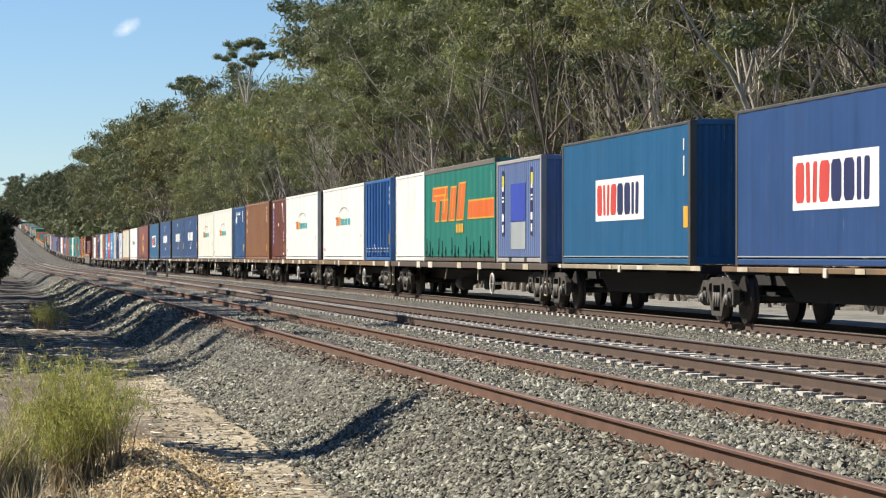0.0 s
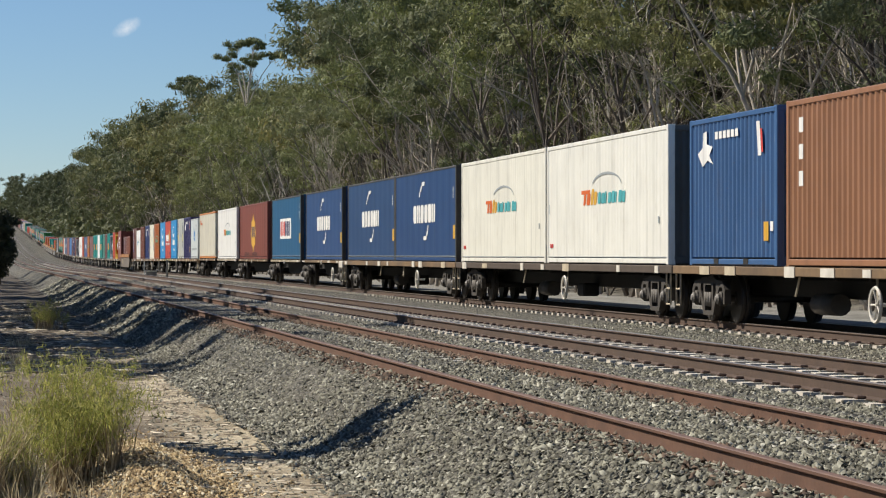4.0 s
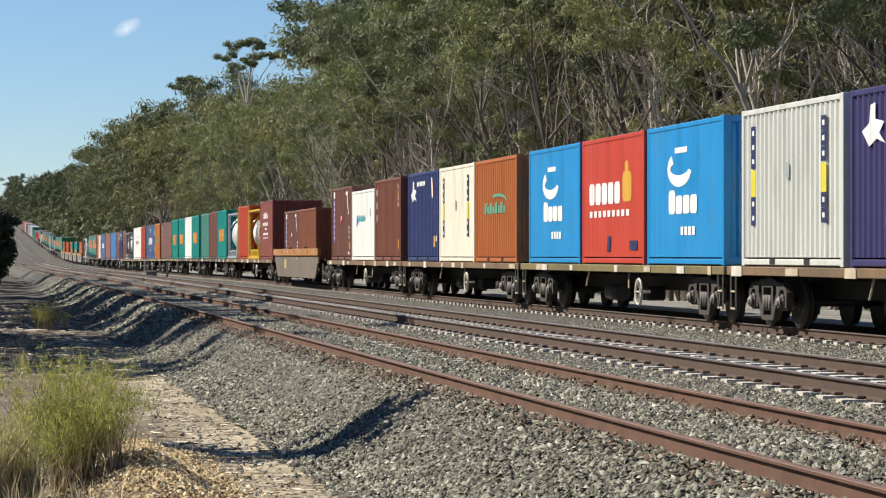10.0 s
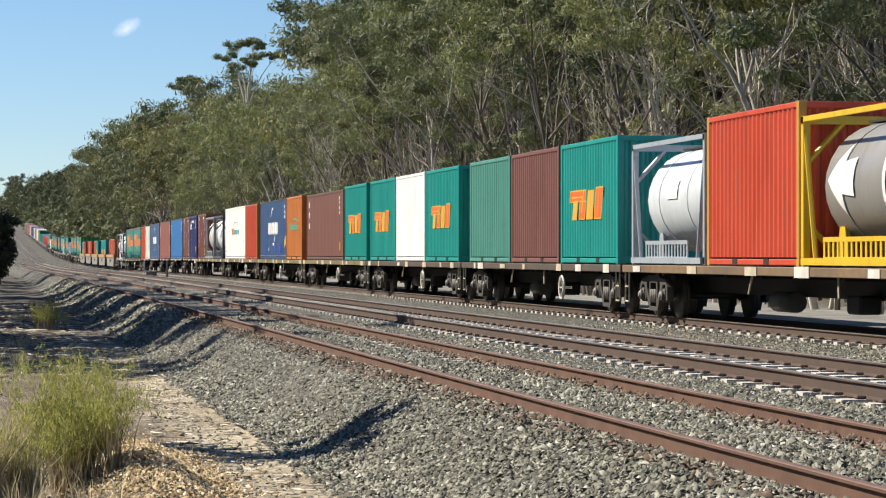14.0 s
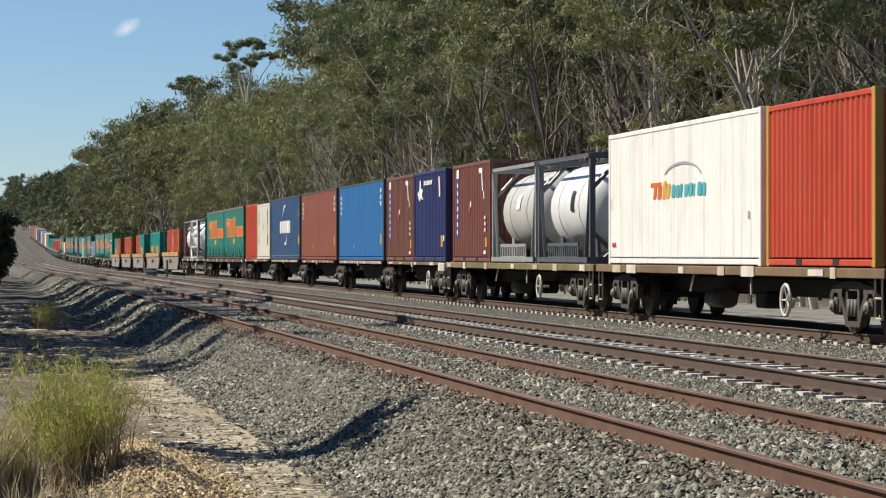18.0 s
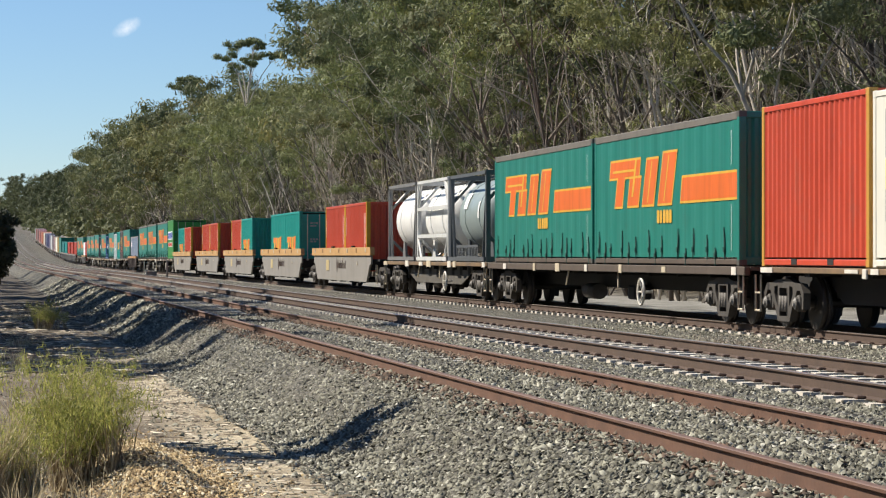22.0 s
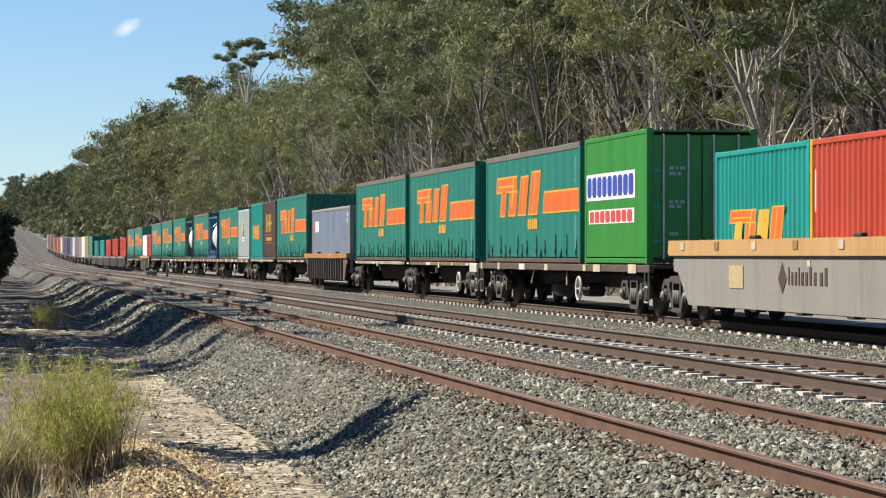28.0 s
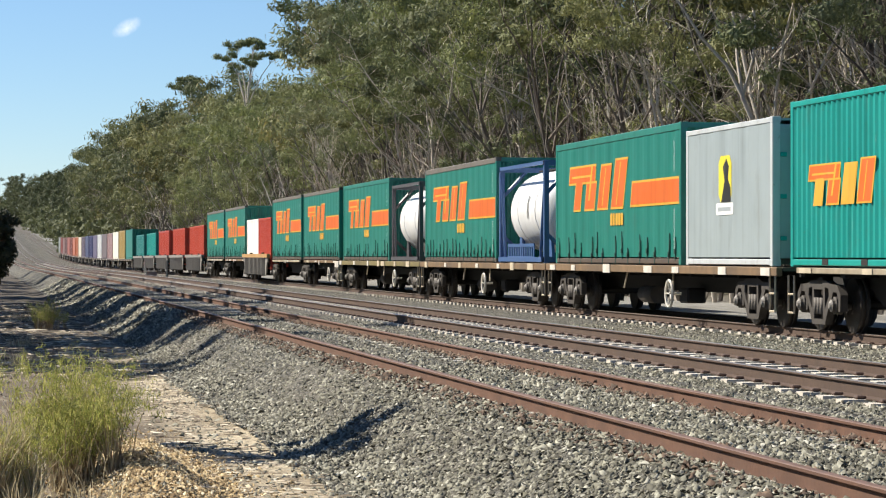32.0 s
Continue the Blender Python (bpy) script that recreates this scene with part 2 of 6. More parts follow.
def d_swoosh(L, H):
    """White blocks with a broken curve above and below."""
    u, v, w, h = L * 0.325, H * 0.425, L * 0.38, H * 0.20
    out = []
    x = u
    for bw, lean in ((.13, 0), (.06, .05), (.06, -.05), (.13, .08), (.0, 0), (.13, 0), (.13, 0), (.06, 0), (.06, .05)):
        if bw:
            out.append((WH, chip(x, v, bw * w, h, lean)))
        x += (bw + 0.022) * w
    out += [(WH, bar(u + .25 * w, v + 1.45 * h, .03 * w, .28 * h, .8)), (WH, bar(u + .30 * w, v + 1.75 * h, .05 * w, .30 * h, .9)), (WH, bar(u + .37 * w, v + 2.05 * h, .12 * w, .22 * h, .5)),
            (WH, bar(u + .62 * w, v - 0.40 * h, .03 * w, .26 * h, .5)), (WH, bar(u + .57 * w, v - .72 * h, .05 * w, .28 * h, .8)), (WH, bar(u + .45 * w, v - .95 * h, .13 * w, .22 * h, .4))]
    out += [(YE, bar(L * .955, H * .24, L * .03, H * .14)), (WH, bar(L * .955, H * .66, L * .006, H * .12)), (GR, bar(L * .01, H * .055, L * .98, H * .008))]
    return out


def d_freight(L, H, stripe=True):
    """Slanted orange blocks edged in yellow, with a stripe running out to the end."""
    u, s = L * 0.14, H / 2.9
    w = 6.75 if stripe else L * 0.66
    if not stripe:
        u, s = L * 0.19, s * 0.62
    v, h = H * (0.44 if stripe else 0.37), (0.86 if stripe else 0.92) * s
    k = w / 4.3
    lean = .46 if stripe else .34
    shapes = [bar(u - .1 * k, v + .74 * h, 1.75 * k, .40 * h, .35), bar(u + .22 * k, v, .42 * k, .76 * h, lean), bar(u + .98 * k, v, .62 * k, .68 * h, lean), bar(u + 1.84 * k, v, .62 * k, 1.10 * h, lean), bar(u + 2.72 * k, v, .70 * k, 1.20 * h, lean)]
    if stripe:
        shapes.append([(u + 3.92 * k, v + .02 * h), (L - 0.02, v + .02 * h), (L - 0.02, v + .56 * h), (u + 4.02 * k, v + .56 * h)])
    out = []
    for q in shapes:
        cu, cv = sum(p[0] for p in q) / 4, sum(p[1] for p in q) / 4
        out.append((YE, [(min(L - 0.015, a + math.copysign(.06, a - cu)), b + math.copysign(.05 * s, b - cv)) for a, b in q]))
    out += [(OR if stripe or i % 2 == 0 else YE, q) for i, q in enumerate(shapes)]
    out.append((YE, bar(u + .1 * k, v + .86 * h, 1.3 * k, .06 * h, .35)))
    out += [(YE, bar(u + 1.22 * k, v + .22 * h, .10 * k, .92 * h, .45)), (YE, bar(u + 2.12 * k, v + .05 * h, .05 * k, 1.0 * h, lean)), (YE, bar(u + 3.02 * k, v + .05 * h, .05 * k, 1.1 * h, lean))]
    if stripe:
        for i, bw in enumerate((.22, .18, .22, .22, .2)):
            out.append((YE, chip(u + 4.2 + i * .26, v - .48 * h, bw, .32 * h)))
        out += [(WH, bar(L * .956, H * .10, .02, H * .30)), (WH, bar(L * .956, H * .66, .02, H * .22))]
    return out


def d_shipping(L, H):
    """Slanted orange and teal blocks under a teal arc."""
    u, v, h = L * 0.33, H * 0.47, H * 0.105
    out = [(OR, bar(u - L * .01, v + h * .85, L * .075, h * .30, .3))]
    out += [(OR if a < .05 else YE, chip(u + L * a, v, L * w, h * k, .35)) for a, w, k in ((.008, .018, 1.0), (.036, .030, .9), (.072, .020, 1.2), (.097, .024, 1.0))]
    out += [(TE, chip(u + L * (.134 + .028 * i), v + h * .05, L * (.022, .026, .012, .024, .024, .012, .026, .024)[i], h * (.88, .8)[i % 2], .25)) for i in range(8)]
    out += [(GR, arc(L * .535, v + h * 1.30, L * .125, H * .115, .055, 8, 160)), (RD, bar(L * .03, H * .13, L * .012, H * .035)), (RD, bar(L * .047, H * .13, L * .012, H * .035))]
    return out + [(GR, bar(L * .01, H * .052, L * .98, H * .006)), (GR, bar(L * .93, H * .30, L * .01, H * .05)), (GR, bar(L * .02, H * .42, L * .004, H * .08))]


def d_column(L, H):
    """A blue strip with a column of small white marks under a plate, a hooked shape and a data block."""
    out = [(BL, bar(L * .105, H * .24, L * .05, H * .60)), (WH, bar(L * .10, H * .86, L * .07, H * .09))]
    out += [(WH, chip(L * .115, H * (.765 - .08 * i), L * .03, H * .045)) for i in range(7)]
    out += [(WH, chip(L * .72, H * .88, L * .09, H * .05, -.2)), (BL, bar(L * .79, H * .77, L * .03, H * .11, -.25)), (WH, bar(L * .80, H * .70, L * .025, H * .18, -.25)), (WH, bar(L * .84, H * .62, L * .02, H * .08, -.2)), (RD, bar(L * .45, H * .50, L * .03, H * .09)), (WH, bar(L * .485, H * .55, L * .025, H * .06))]
    return out + [(WH, bar(L * .86, H * (.42 - .06 * i), L * .03, H * .035)) for i in range(3)] + [(YE, bar(L * .88, H * .15, L * .04, H * .09)), (WH, bar(L * .84, H * .08, L * .06, H * .035))]


def d_rider(L, H):
    """A white blotch of a figure with a row of small marks."""
    out = [(WH, [(L * a, H * b) for a, b in ((.10, .76), (.16, .80), (.17, .90), (.21, .91), (.21, .82), (.28, .80), (.24, .74), (.29, .68), (.22, .71), (.16, .67))])]
    out += [(WH, bar(L * (.31 + .047 * i), H * .845, L * .034, H * .05)) for i in range(6)]
    out += [(WH, bar(L * .80, H * .70, L * .035, H * .22, -.18)), (RD, bar(L * .835, H * .72, L * .02, H * .15, -.18)), (YE, bar(L * .86, H * .16, L * .05, H * .12)), (WH, bar(L * .93, H * .22, L * .03, H * .06))]
    return out


def d_strips(L, H):
    """Two dark upright strips with yellow tops, and a plate."""
    out = []
    for u in (.10, .80):
        out += [(NV, bar(L * u, H * (.26 + .09 * i), L * .05, H * .088)) for i in range(7) if i not in (2, 3)] + [(LM, bar(L * u, H * .44, L * .05, H * .17))] + [(WH, bar(L * (u + .015), H * (.29 + .09 * i), L * .02, H * .03)) for i in range(7) if i not in (2, 3)]
    return out + [(GR, bar(L * .47, H * .54, L * .03, H * .10))]


def d_codes(L, H):
    out = [(WH, bar(L * .04, H * (.82 - .07 * i), L * .022, H * .045)) for i in range(4)]
    return out + [(WH, bar(L * .93, H * (.84 - .08 * i), L * .02, H * .05)) for i in range(3)] + [(YE, bar(L * .93, H * .20, L * .025, H * .13)), (WH, bar(L * .35, H * .15, L * .01, H * .06))]


def d_marks(L, H):
    return [(WH, bar(L * .06, H * (.80 - .16 * i), L * .02, H * .09)) for i in range(3)] + [(WH, bar(L * .90, H * (.86 - .07 * i), L * .015, H * .045)) for i in range(4)] + [(YE, bar(L * .90, H * .78, L * .02, H * .04)), (YE, bar(L * .90, H * .14, L * .028, H * .12))]


def d_gem(L, H):
    """A large gold diamond star with dark bars."""
    c, v, a, h = L * .505, H * .47, L * .085, H * .345
    pts = [(0, 1), (.34, .70), (.78, .58), (.78, .26), (1.08, 0), (.78, -.26), (.78, -.58), (.34, -.70), (0, -1), (-.34, -.70), (-.78, -.58), (-.78, -.26), (-1.08, 0), (-.78, .26), (-.78, .58), (-.34, .70)]
    out = [(YE, [(c + x * a, v + y * h) for x, y in pts])]
    out += [(NV, chip(c + (-.66 + .27 * i) * a, v - .22 * h, .19 * a, .56 * h)) for i in range(5)]
    out += [(BK, bar(L * u, H * v, L * .17, H * .014)) for u in (.19, .48) for v in (.035, .07, .105)] + [(BK, bar(L * (u + .08 * i), H * .035, L * .008, H * .08)) for u in (.19, .48) for i in range(3)]
    return out + [(BK, bar(L * .055, H * .06, L * .004, H * .86)), (BK, bar(L * .905, H * .06, L * .004, H * .86))]


def d_crescent(L, H):
    """White crescent above two rows of bars."""
    out = [(WH, arc(L * .44, H * .68, L * .16, H * .13, .24, 130, 350)), (WH, bar(L * .38, H * .79, L * .16, H * .04, .2))]
    out += [(WH, chip(L * (.30 + .095 * i), H * .36, L * .085, H * (.17 if i == 0 else .13))) for i in range(4)]
    return out + [(WH, bar(L * (.46 + .05 * i), H * .21, L * .035, H * .06)) for i in range(4)]


def d_crown(L, H):
    out = [(WH, chip(L * (.12 + .105 * i), H * .47, L * .088, H * .17)) for i in range(5)]
    out += [(YE, chip(L * .67, H * .48, L * .14, H * .23)), (YE, oval(L * .735, H * .745, L * .03, H * .05, 10))]
    return out + [(WH, bar(L * (.13 + .075 * i), H * .37, L * .045, H * .05)) for i in range(9)] + [(NV, bar(L * .42, H * .10, L * .05, H * .12, .3)), (NV, bar(L * .78, H * .11, L * .12, H * .07))]


def d_flag(L, H):
    return [(MB, [(L * a, H * b) for a, b in ((.40, .79), (.47, .70), (.58, .66), (.59, .42), (.48, .46), (.38, .52), (.40, .66))]), (WH, arc(L * .50, H * .575, L * .07, H * .06, .08, 180, 340))] + \
        [(GR, bar(L * (.17 + .036 * i), H * .215, L * .024, H * (.05 if i % 4 else .065))) for i in range(19)] + [(GR, bar(L * .72, H * .80, L * .10, H * .04)), (GR, bar(L * .74, H * .72, L * .04, H * .05)), (YE, bar(L * .86, H * .55, L * .02, H * .07))]


def d_brown_words(L, H):
    out = [(WH, chip(L * (.27 + .075 * i), H * .70, L * (.055, .04, .06, .03, .05)[i], H * (.08, .11, .09, .11, .07)[i], .08)) for i in range(5)]
    out += [(WH, chip(L * (.16 + .085 * i), H * .575, L * (.012, .05, .055, .05, .055, .03)[i], H * .06)) for i in range(6)]
    out += [(WH, chip(L * (.38 + .04 * i), H * .505, L * .03, H * .03)) for i in range(5)]
    return out + [(WH, chip(L * (.27 + .036 * i), H * .42, L * .027, H * .035)) for i in range(11)] + [(WH, bar(L * .28, H * .36, L * .40, H * .014))]


def d_arrow_green(L, H):
    return [(WH, bar(L * .03, H * .50, L * .79, H * .21)), (WH, bar(L * .07, H * .315, L * .74, H * .11))] + [(BL, chip(L * (.045 + .085 * i), H * .525, L * .072, H * .16)) for i in range(9)] + [(RD, chip(L * (.09 + .088 * i), H * .325, L * .07, H * .09)) for i in range(8)]


def d_gold_bars(L, H):
    out = [(YE, bar(L * (.27 + .115 * i), H * .47, L * .04, H * .31)) for i in range(4)] + [(YE, bar(L * (.27 + .115 * i), H * .60, L * .085, H * .035, .4)) for i in range(4)]
    return out + [(RD, bar(L * .22, H * .415, L * .54, H * .012)), (RD, bar(L * .22, H * .275, L * .54, H * .012))] + [(YE, bar(L * (.27 + .063 * i), H * .32, L * .045, H * .06)) for i in range(7)]


def d_gold_oval(L, H):
    """Yellow oval behind a dark upright form, with a white shield below."""
    return [(LM, chip(L * .40, H * .45, L * .15, H * .33)), (BK, [(L * a, H * b) for a, b in ((.43, .45), (.47, .60), (.45, .70), (.49, .76), (.52, .70), (.51, .61), (.54, .55), (.54, .45))]), (WH, chip(L * .37, H * .36, L * .20, H * .085)), (GR, bar(L * .39, H * .385, L * .15, H * .03))]


def d_script(L, H):
    """A faded green scrawl under an arc."""
    return [(GN, bar(L * (.22 + .066 * i), H * .47, L * .05, H * (.07 if i % 2 else .105), .2)) for i in range(8)] + [(GN, arc(L * .55, H * .56, L * .24, H * .10, .09, 15, 120))]


def d_bright_bars(L, H):
    """Short white bars near both ends."""
    return [(WH, bar(L * .045, H * .52, L * .009, H * .28)), (WH, bar(L * .935, H * .40, L * .009, H * .44)), (WH, bar(L * .90, H * .12, L * .005, H * .72)), (WH, bar(L * .935, H * .22, L * .009, H * .10))]


def d_patched(L, H):
    """The white shapes again, with patches of fresh blue paint below."""
    return d_swoosh(L, H) + [(BL, bar(L * u, H * v, L * w, H * h)) for u, v, w, h in ((.25, .10, .03, .16), (.55, .13, .06, .17), (.73, .06, .06, .2), (.80, .12, .04, .14))] + d_codes(L, H)[4:]


def d_tape(L, H):
    """Two upright strips, a bare patch of newer paint and a dusty patch below it."""
    out = [(BL, bar(L * .33, H * .40, L * .33, H * .36)), (GR, bar(L * .33, H * .13, L * .33, H * .26))]
    for u in (.12, .77):
        out += [(NV, bar(L * u, H * .26, L * .055, H * .64)), (LM, bar(L * (u + .012), H * .74, L * .042, H * .11, .03)), (WH, bar(L * (u + .012), H * .70, L * .036, H * .045)), (WH, bar(L * (u + .01), H * .625, L * .04, H * .02)), (WH, bar(L * (u + .01), H * .59, L * .04, H * .02)),
                (WH, bar(L * (u + .008), H * .405, L * .042, H * .07)), (WH, bar(L * (u + .015), H * .295, L * .03, H * .075))]
    return out


def d_small(L, H):
    """A round blue mark and a short row of pale blue blocks."""
    return [(MB, oval(L * .25, H * .58, L * .045, H * .075, 12)), (MB, bar(L * .205, H * .48, L * .03, H * .10))] + [(TE, chip(L * (.31 + .05 * i), H * .555, L * .04, H * (.07 if i % 2 else .09), .1)) for i in range(6)] + [(GR, bar(L * .80, H * .62, L * .02, H * .12))]


def d_rolling(L, H):
    return [(OR, bar(L * .05, H * .80, L * .05, H * .04))] + [(OR, bar(L * (.05 + .022 * i), H * .745, L * .017, H * .05)) for i in range(6)] + [(YE, bar(L * .36, H * .03, L * .03, H * .02)), (YE, bar(L * .52, H * .03, L * .03, H * .02))]


def d_slate(L, H):
    return [(RD, chip(L * .055, H * .64, L * .026, H * .15))] + [(WH, chip(L * (.088 + .034 * i), H * .63, L * .031, H * .18)) for i in range(3)] + [(WH, bar(L * .93, H * (.84 - .09 * i), L * .02, H * .06)) for i in range(2)] + [(NV, bar(L * .90, H * .45, L * .012, H * .12)), (GR, bar(L * .52, H * .04, L * .008, H * .90))]


# ---- containers ----
REEFER_END = paint((0.085, 0.085, 0.08), 0.6, 0.3)


def door_marks():
    """Rows of short stencilled bars on a door leaf."""
    bm = bmesh.new()
    for z, widths in ((2.02, (.10, .05, .12)), (1.90, (.14, .08)), (1.30, (.08, .08, .10)), (1.20, (.12, .10)), (.62, (.20,))):
        x = -.12
        for w in widths:
            f = bm.faces.new([bm.verts.new(p) for p in ((x, 0, z), (x + w, 0, z), (x + w, 0, z + .07), (x, 0, z + .07))])
            f.normal_update()
            if f.normal.y > 0:
                f.normal_flip()
            x += w + .04
    return mesh_of(bm, D_GREY)


def corner_mesh(mat):
    def make():
        bm = bmesh.new()
        box(bm, -.081, .081, -.089, .089, 0, .118, .008)
        return mesh_of(bm, mat)
    return cached(("corner", mat.name_full), make)


def container(p0, L, H, color, decal=None, style="corr", frame_color=None, z=BASE, label="", doors=False, door_color=None, rust=0.35):
    """A shipping box whose near end lies p0 metres along the train."""
    mat = paint(color, 0.42, rust)
    fmat = paint(frame_color, 0.45, 0.4) if frame_color else mat
    name = {"curtain": "curtain_sided_container", "reefer": "refrigerated_container"}.get(style, "shipping_container")
    red_box, cream_box = color[0] > .45 and color[1] < .12, color[0] > .6 and bool(frame_color) and frame_color[1] < .3
    rail_mat, post_mat = (mat if red_box else fmat), (mat if cream_box or style == "curtain" else fmat)
    root = empty(name)
    key = (round(L, 2), round(H, 2), style, mat.name_full, fmat.name_full, doors)

    def piece(part_name, k, make, *mats, place=None, text=""):
        return link(part_name, cached((part_name, k, key), lambda: mesh_of(make(), *mats)), root, text, place)

    ph = H - (0.235 if frame_color == DK and style != "curtain" else 0.27)   # panel height between the rails
    pitch, depth = {"corr": (.278, .036), "fold": (.60, .09), "smooth": (1.22, .006), "reefer": (0.30, .007), "curtain": (.95, .010)}[style]
    for side in (-1, 1):
        m = pose(side * (W - .012), 0, 0.16, 0, 0, 0 if side < 0 else 180)
        piece("side_curtain" if style == "curtain" else "side_panel", "s", lambda: wave_panel(L - .28, ph, depth, pitch), mat, place=m)
        piece("bottom_rail", "b", lambda: box(bmesh.new(), -.05, .05, -L / 2 + .16, L / 2 - .16, 0.02, .128, .012), DARK_SILL if style == "curtain" else mat if frame_color == DK else rail_mat, place=pose(side * (W - .05), 0, 0))
        piece("top_rail", "t", lambda: box(bmesh.new(), -.04, .04, -L / 2 + .1, L / 2 - .1, H - .16 if style == "curtain" else H - .075 if frame_color == DK else H - .11, H - .01, .012), (CURTAIN_TOP if frame_color == DK else fmat) if style == "curtain" else rail_mat, place=pose(side * (W - .04), 0, 0))
    for e in (-1, 1):
        for side in (-1, 1):
            piece("corner_post", "p", lambda: box(bmesh.new(), -.075, .075, -.075, .075, .1, H - .1, .014), post_mat, place=pose(side * (W - .075), e * (L / 2 - .075), 0))
            for zc in (0, H - .118):
                link("corner_casting", corner_mesh(fmat), root, "", pose(side * (W - .081), e * (L / 2 - .089), zc))
        if doors and e < 0:
            for side in (-1, 1):
                dr = piece("door", "d", lambda: box(bmesh.new(), -.54, .54, -.03, .03, .14, H - .14, .012), mat, place=pose(side * .55, -L / 2 + .05, 0))
                for x in (-.30, .24):
                    link("lock_rod", cached(("rod", round(H, 2)), lambda: mesh_of(tube(bmesh.new(), (0, 0, .12), (0, 0, H - .12), .022, None, 6), WHITE_PLATE)), dr, "galvanised lock rod", pose(x, -.06, 0))
                link("door_stencil", cached(("stencil", side), door_marks), dr, "small pale stencilled marks", pose(side * .05, -.034, 0))
                for zc in (.5, 1.25, 2.0):
                    link("hinge", cached("hinge", lambda: mesh_of(box(bmesh.new(), -.06, .06, -.012, .012, -.04, .04, .006), fmat)), dr, "", pose(side * .46, -.045, zc))
        else:
            piece("end_wall", "e", lambda: end_panel(ph), REEFER_END if style == "reefer" else mat, place=pose(0, e * (L / 2 - .03), .16, 0, 0, 90 if e < 0 else -90), text="dark grey end wall" if style == "reefer" else "")
    piece("roof", "r", lambda: box(bmesh.new(), -W + .06, W - .06, -L / 2 + .06, L / 2 - .06, H - .07, H - .03), CURTAIN_TOP if style == "curtain" else mat)
    piece("floor_frame", "f", lambda: box(bmesh.new(), -W + .08, W - .08, -L / 2 + .08, L / 2 - .08, .03, .14), DARK_SILL)
    if style == "curtain":
        for i in range(round(L / .62)):
            y = -L / 2 + .42 + i * (L - .84) / (round(L / .62) - 1)
            if math.sin(4.7 * i + 1.3 * p0) > .82:
                continue
            tall = (.30, .44, .58)[int(2.99 * abs(math.sin(2.3 * i + p0)))]
            link("buckle_strap", cached(("strap", tall), lambda: mesh_of(box(box(box(bmesh.new(), -.010, .004, -.018, .018, -.04, tall), -.026, .0, -.04, .04, .10, .20), -.012, .002, -.055, -.030, .10, tall * .8), STRAP)), root, "dark strap with a buckle", pose(-W + .002, y + .07 * math.sin(7.3 * i + p0), .10 + .06 * math.sin(3.1 * i + p0), 6 * math.sin(5.7 * i + p0)))
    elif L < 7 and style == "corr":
        # black plates on the rail paint the dark inside of the fork pockets
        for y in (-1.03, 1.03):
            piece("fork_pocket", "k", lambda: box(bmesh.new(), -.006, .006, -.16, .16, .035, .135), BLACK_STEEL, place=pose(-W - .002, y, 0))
    if style == "fold":
        for i in range(8):
            y = -L / 2 + .45 + i * (L - .9) / 7
            rod = link("side_door_rod", cached(("side_rod", round(H, 2)), lambda: mesh_of(tube(bmesh.new(), (0, 0, .14), (0, 0, H - .14), .024, None, 6), fmat)), root, "worn blue lock rod of a side door", pose(-W - .02, y, 0))
            link("lock_handle", cached("side_handle", lambda: mesh_of(box(box(bmesh.new(), -.03, .0, -.22, .03, .42, .46, .006), -.02, .02, -.05, .05, .30, .36, .006), WHITE_PLATE)), rod, "pale lock handle")
    if decal:
        link("livery", cached(("decal", decal, round(L, 2), round(H, 2)) if not isinstance(decal, tuple) else ("decal", id(decal)), lambda: decal_mesh(decal(L, H), DECAL_MATS)), root, "painted shapes and marks", pose(-W + .011, L / 2, 0))
    tagged(root, label, "container", "containers on the freight train")
    root["base"] = z
    return ride(root, p0 + L / 2)


CURTAIN_TOP = paint((0.15, 0.135, 0.115), 0.6, 0.3)
STRAP = paint((0.010, 0.065, 0.052), 0.7, 0.0)


def lathe(profile, axis_z, mat, sides=28):
    """A round body about a line along y at that height; profile of (y, radius)."""
    bm = bmesh.new()
    rings = []
    for y, r in profile:
        rings.append([bm.verts.new((r * math.cos(2 * math.pi * i / sides), y, axis_z + r * math.sin(2 * math.pi * i / sides))) for i in range(sides)])
    for a, b in zip(rings, rings[1:]):
        for i in range(sides):
            f = bm.faces.new((a[i], a[(i + 1) % sides], b[(i + 1) % sides], b[i]))
            f.smooth = True
    bm.faces.new(rings[0])
    bm.faces.new(rings[-1][::-1])
    bmesh.ops.recalc_face_normals(bm, faces=bm.faces[:])
    return mesh_of(bm, mat)


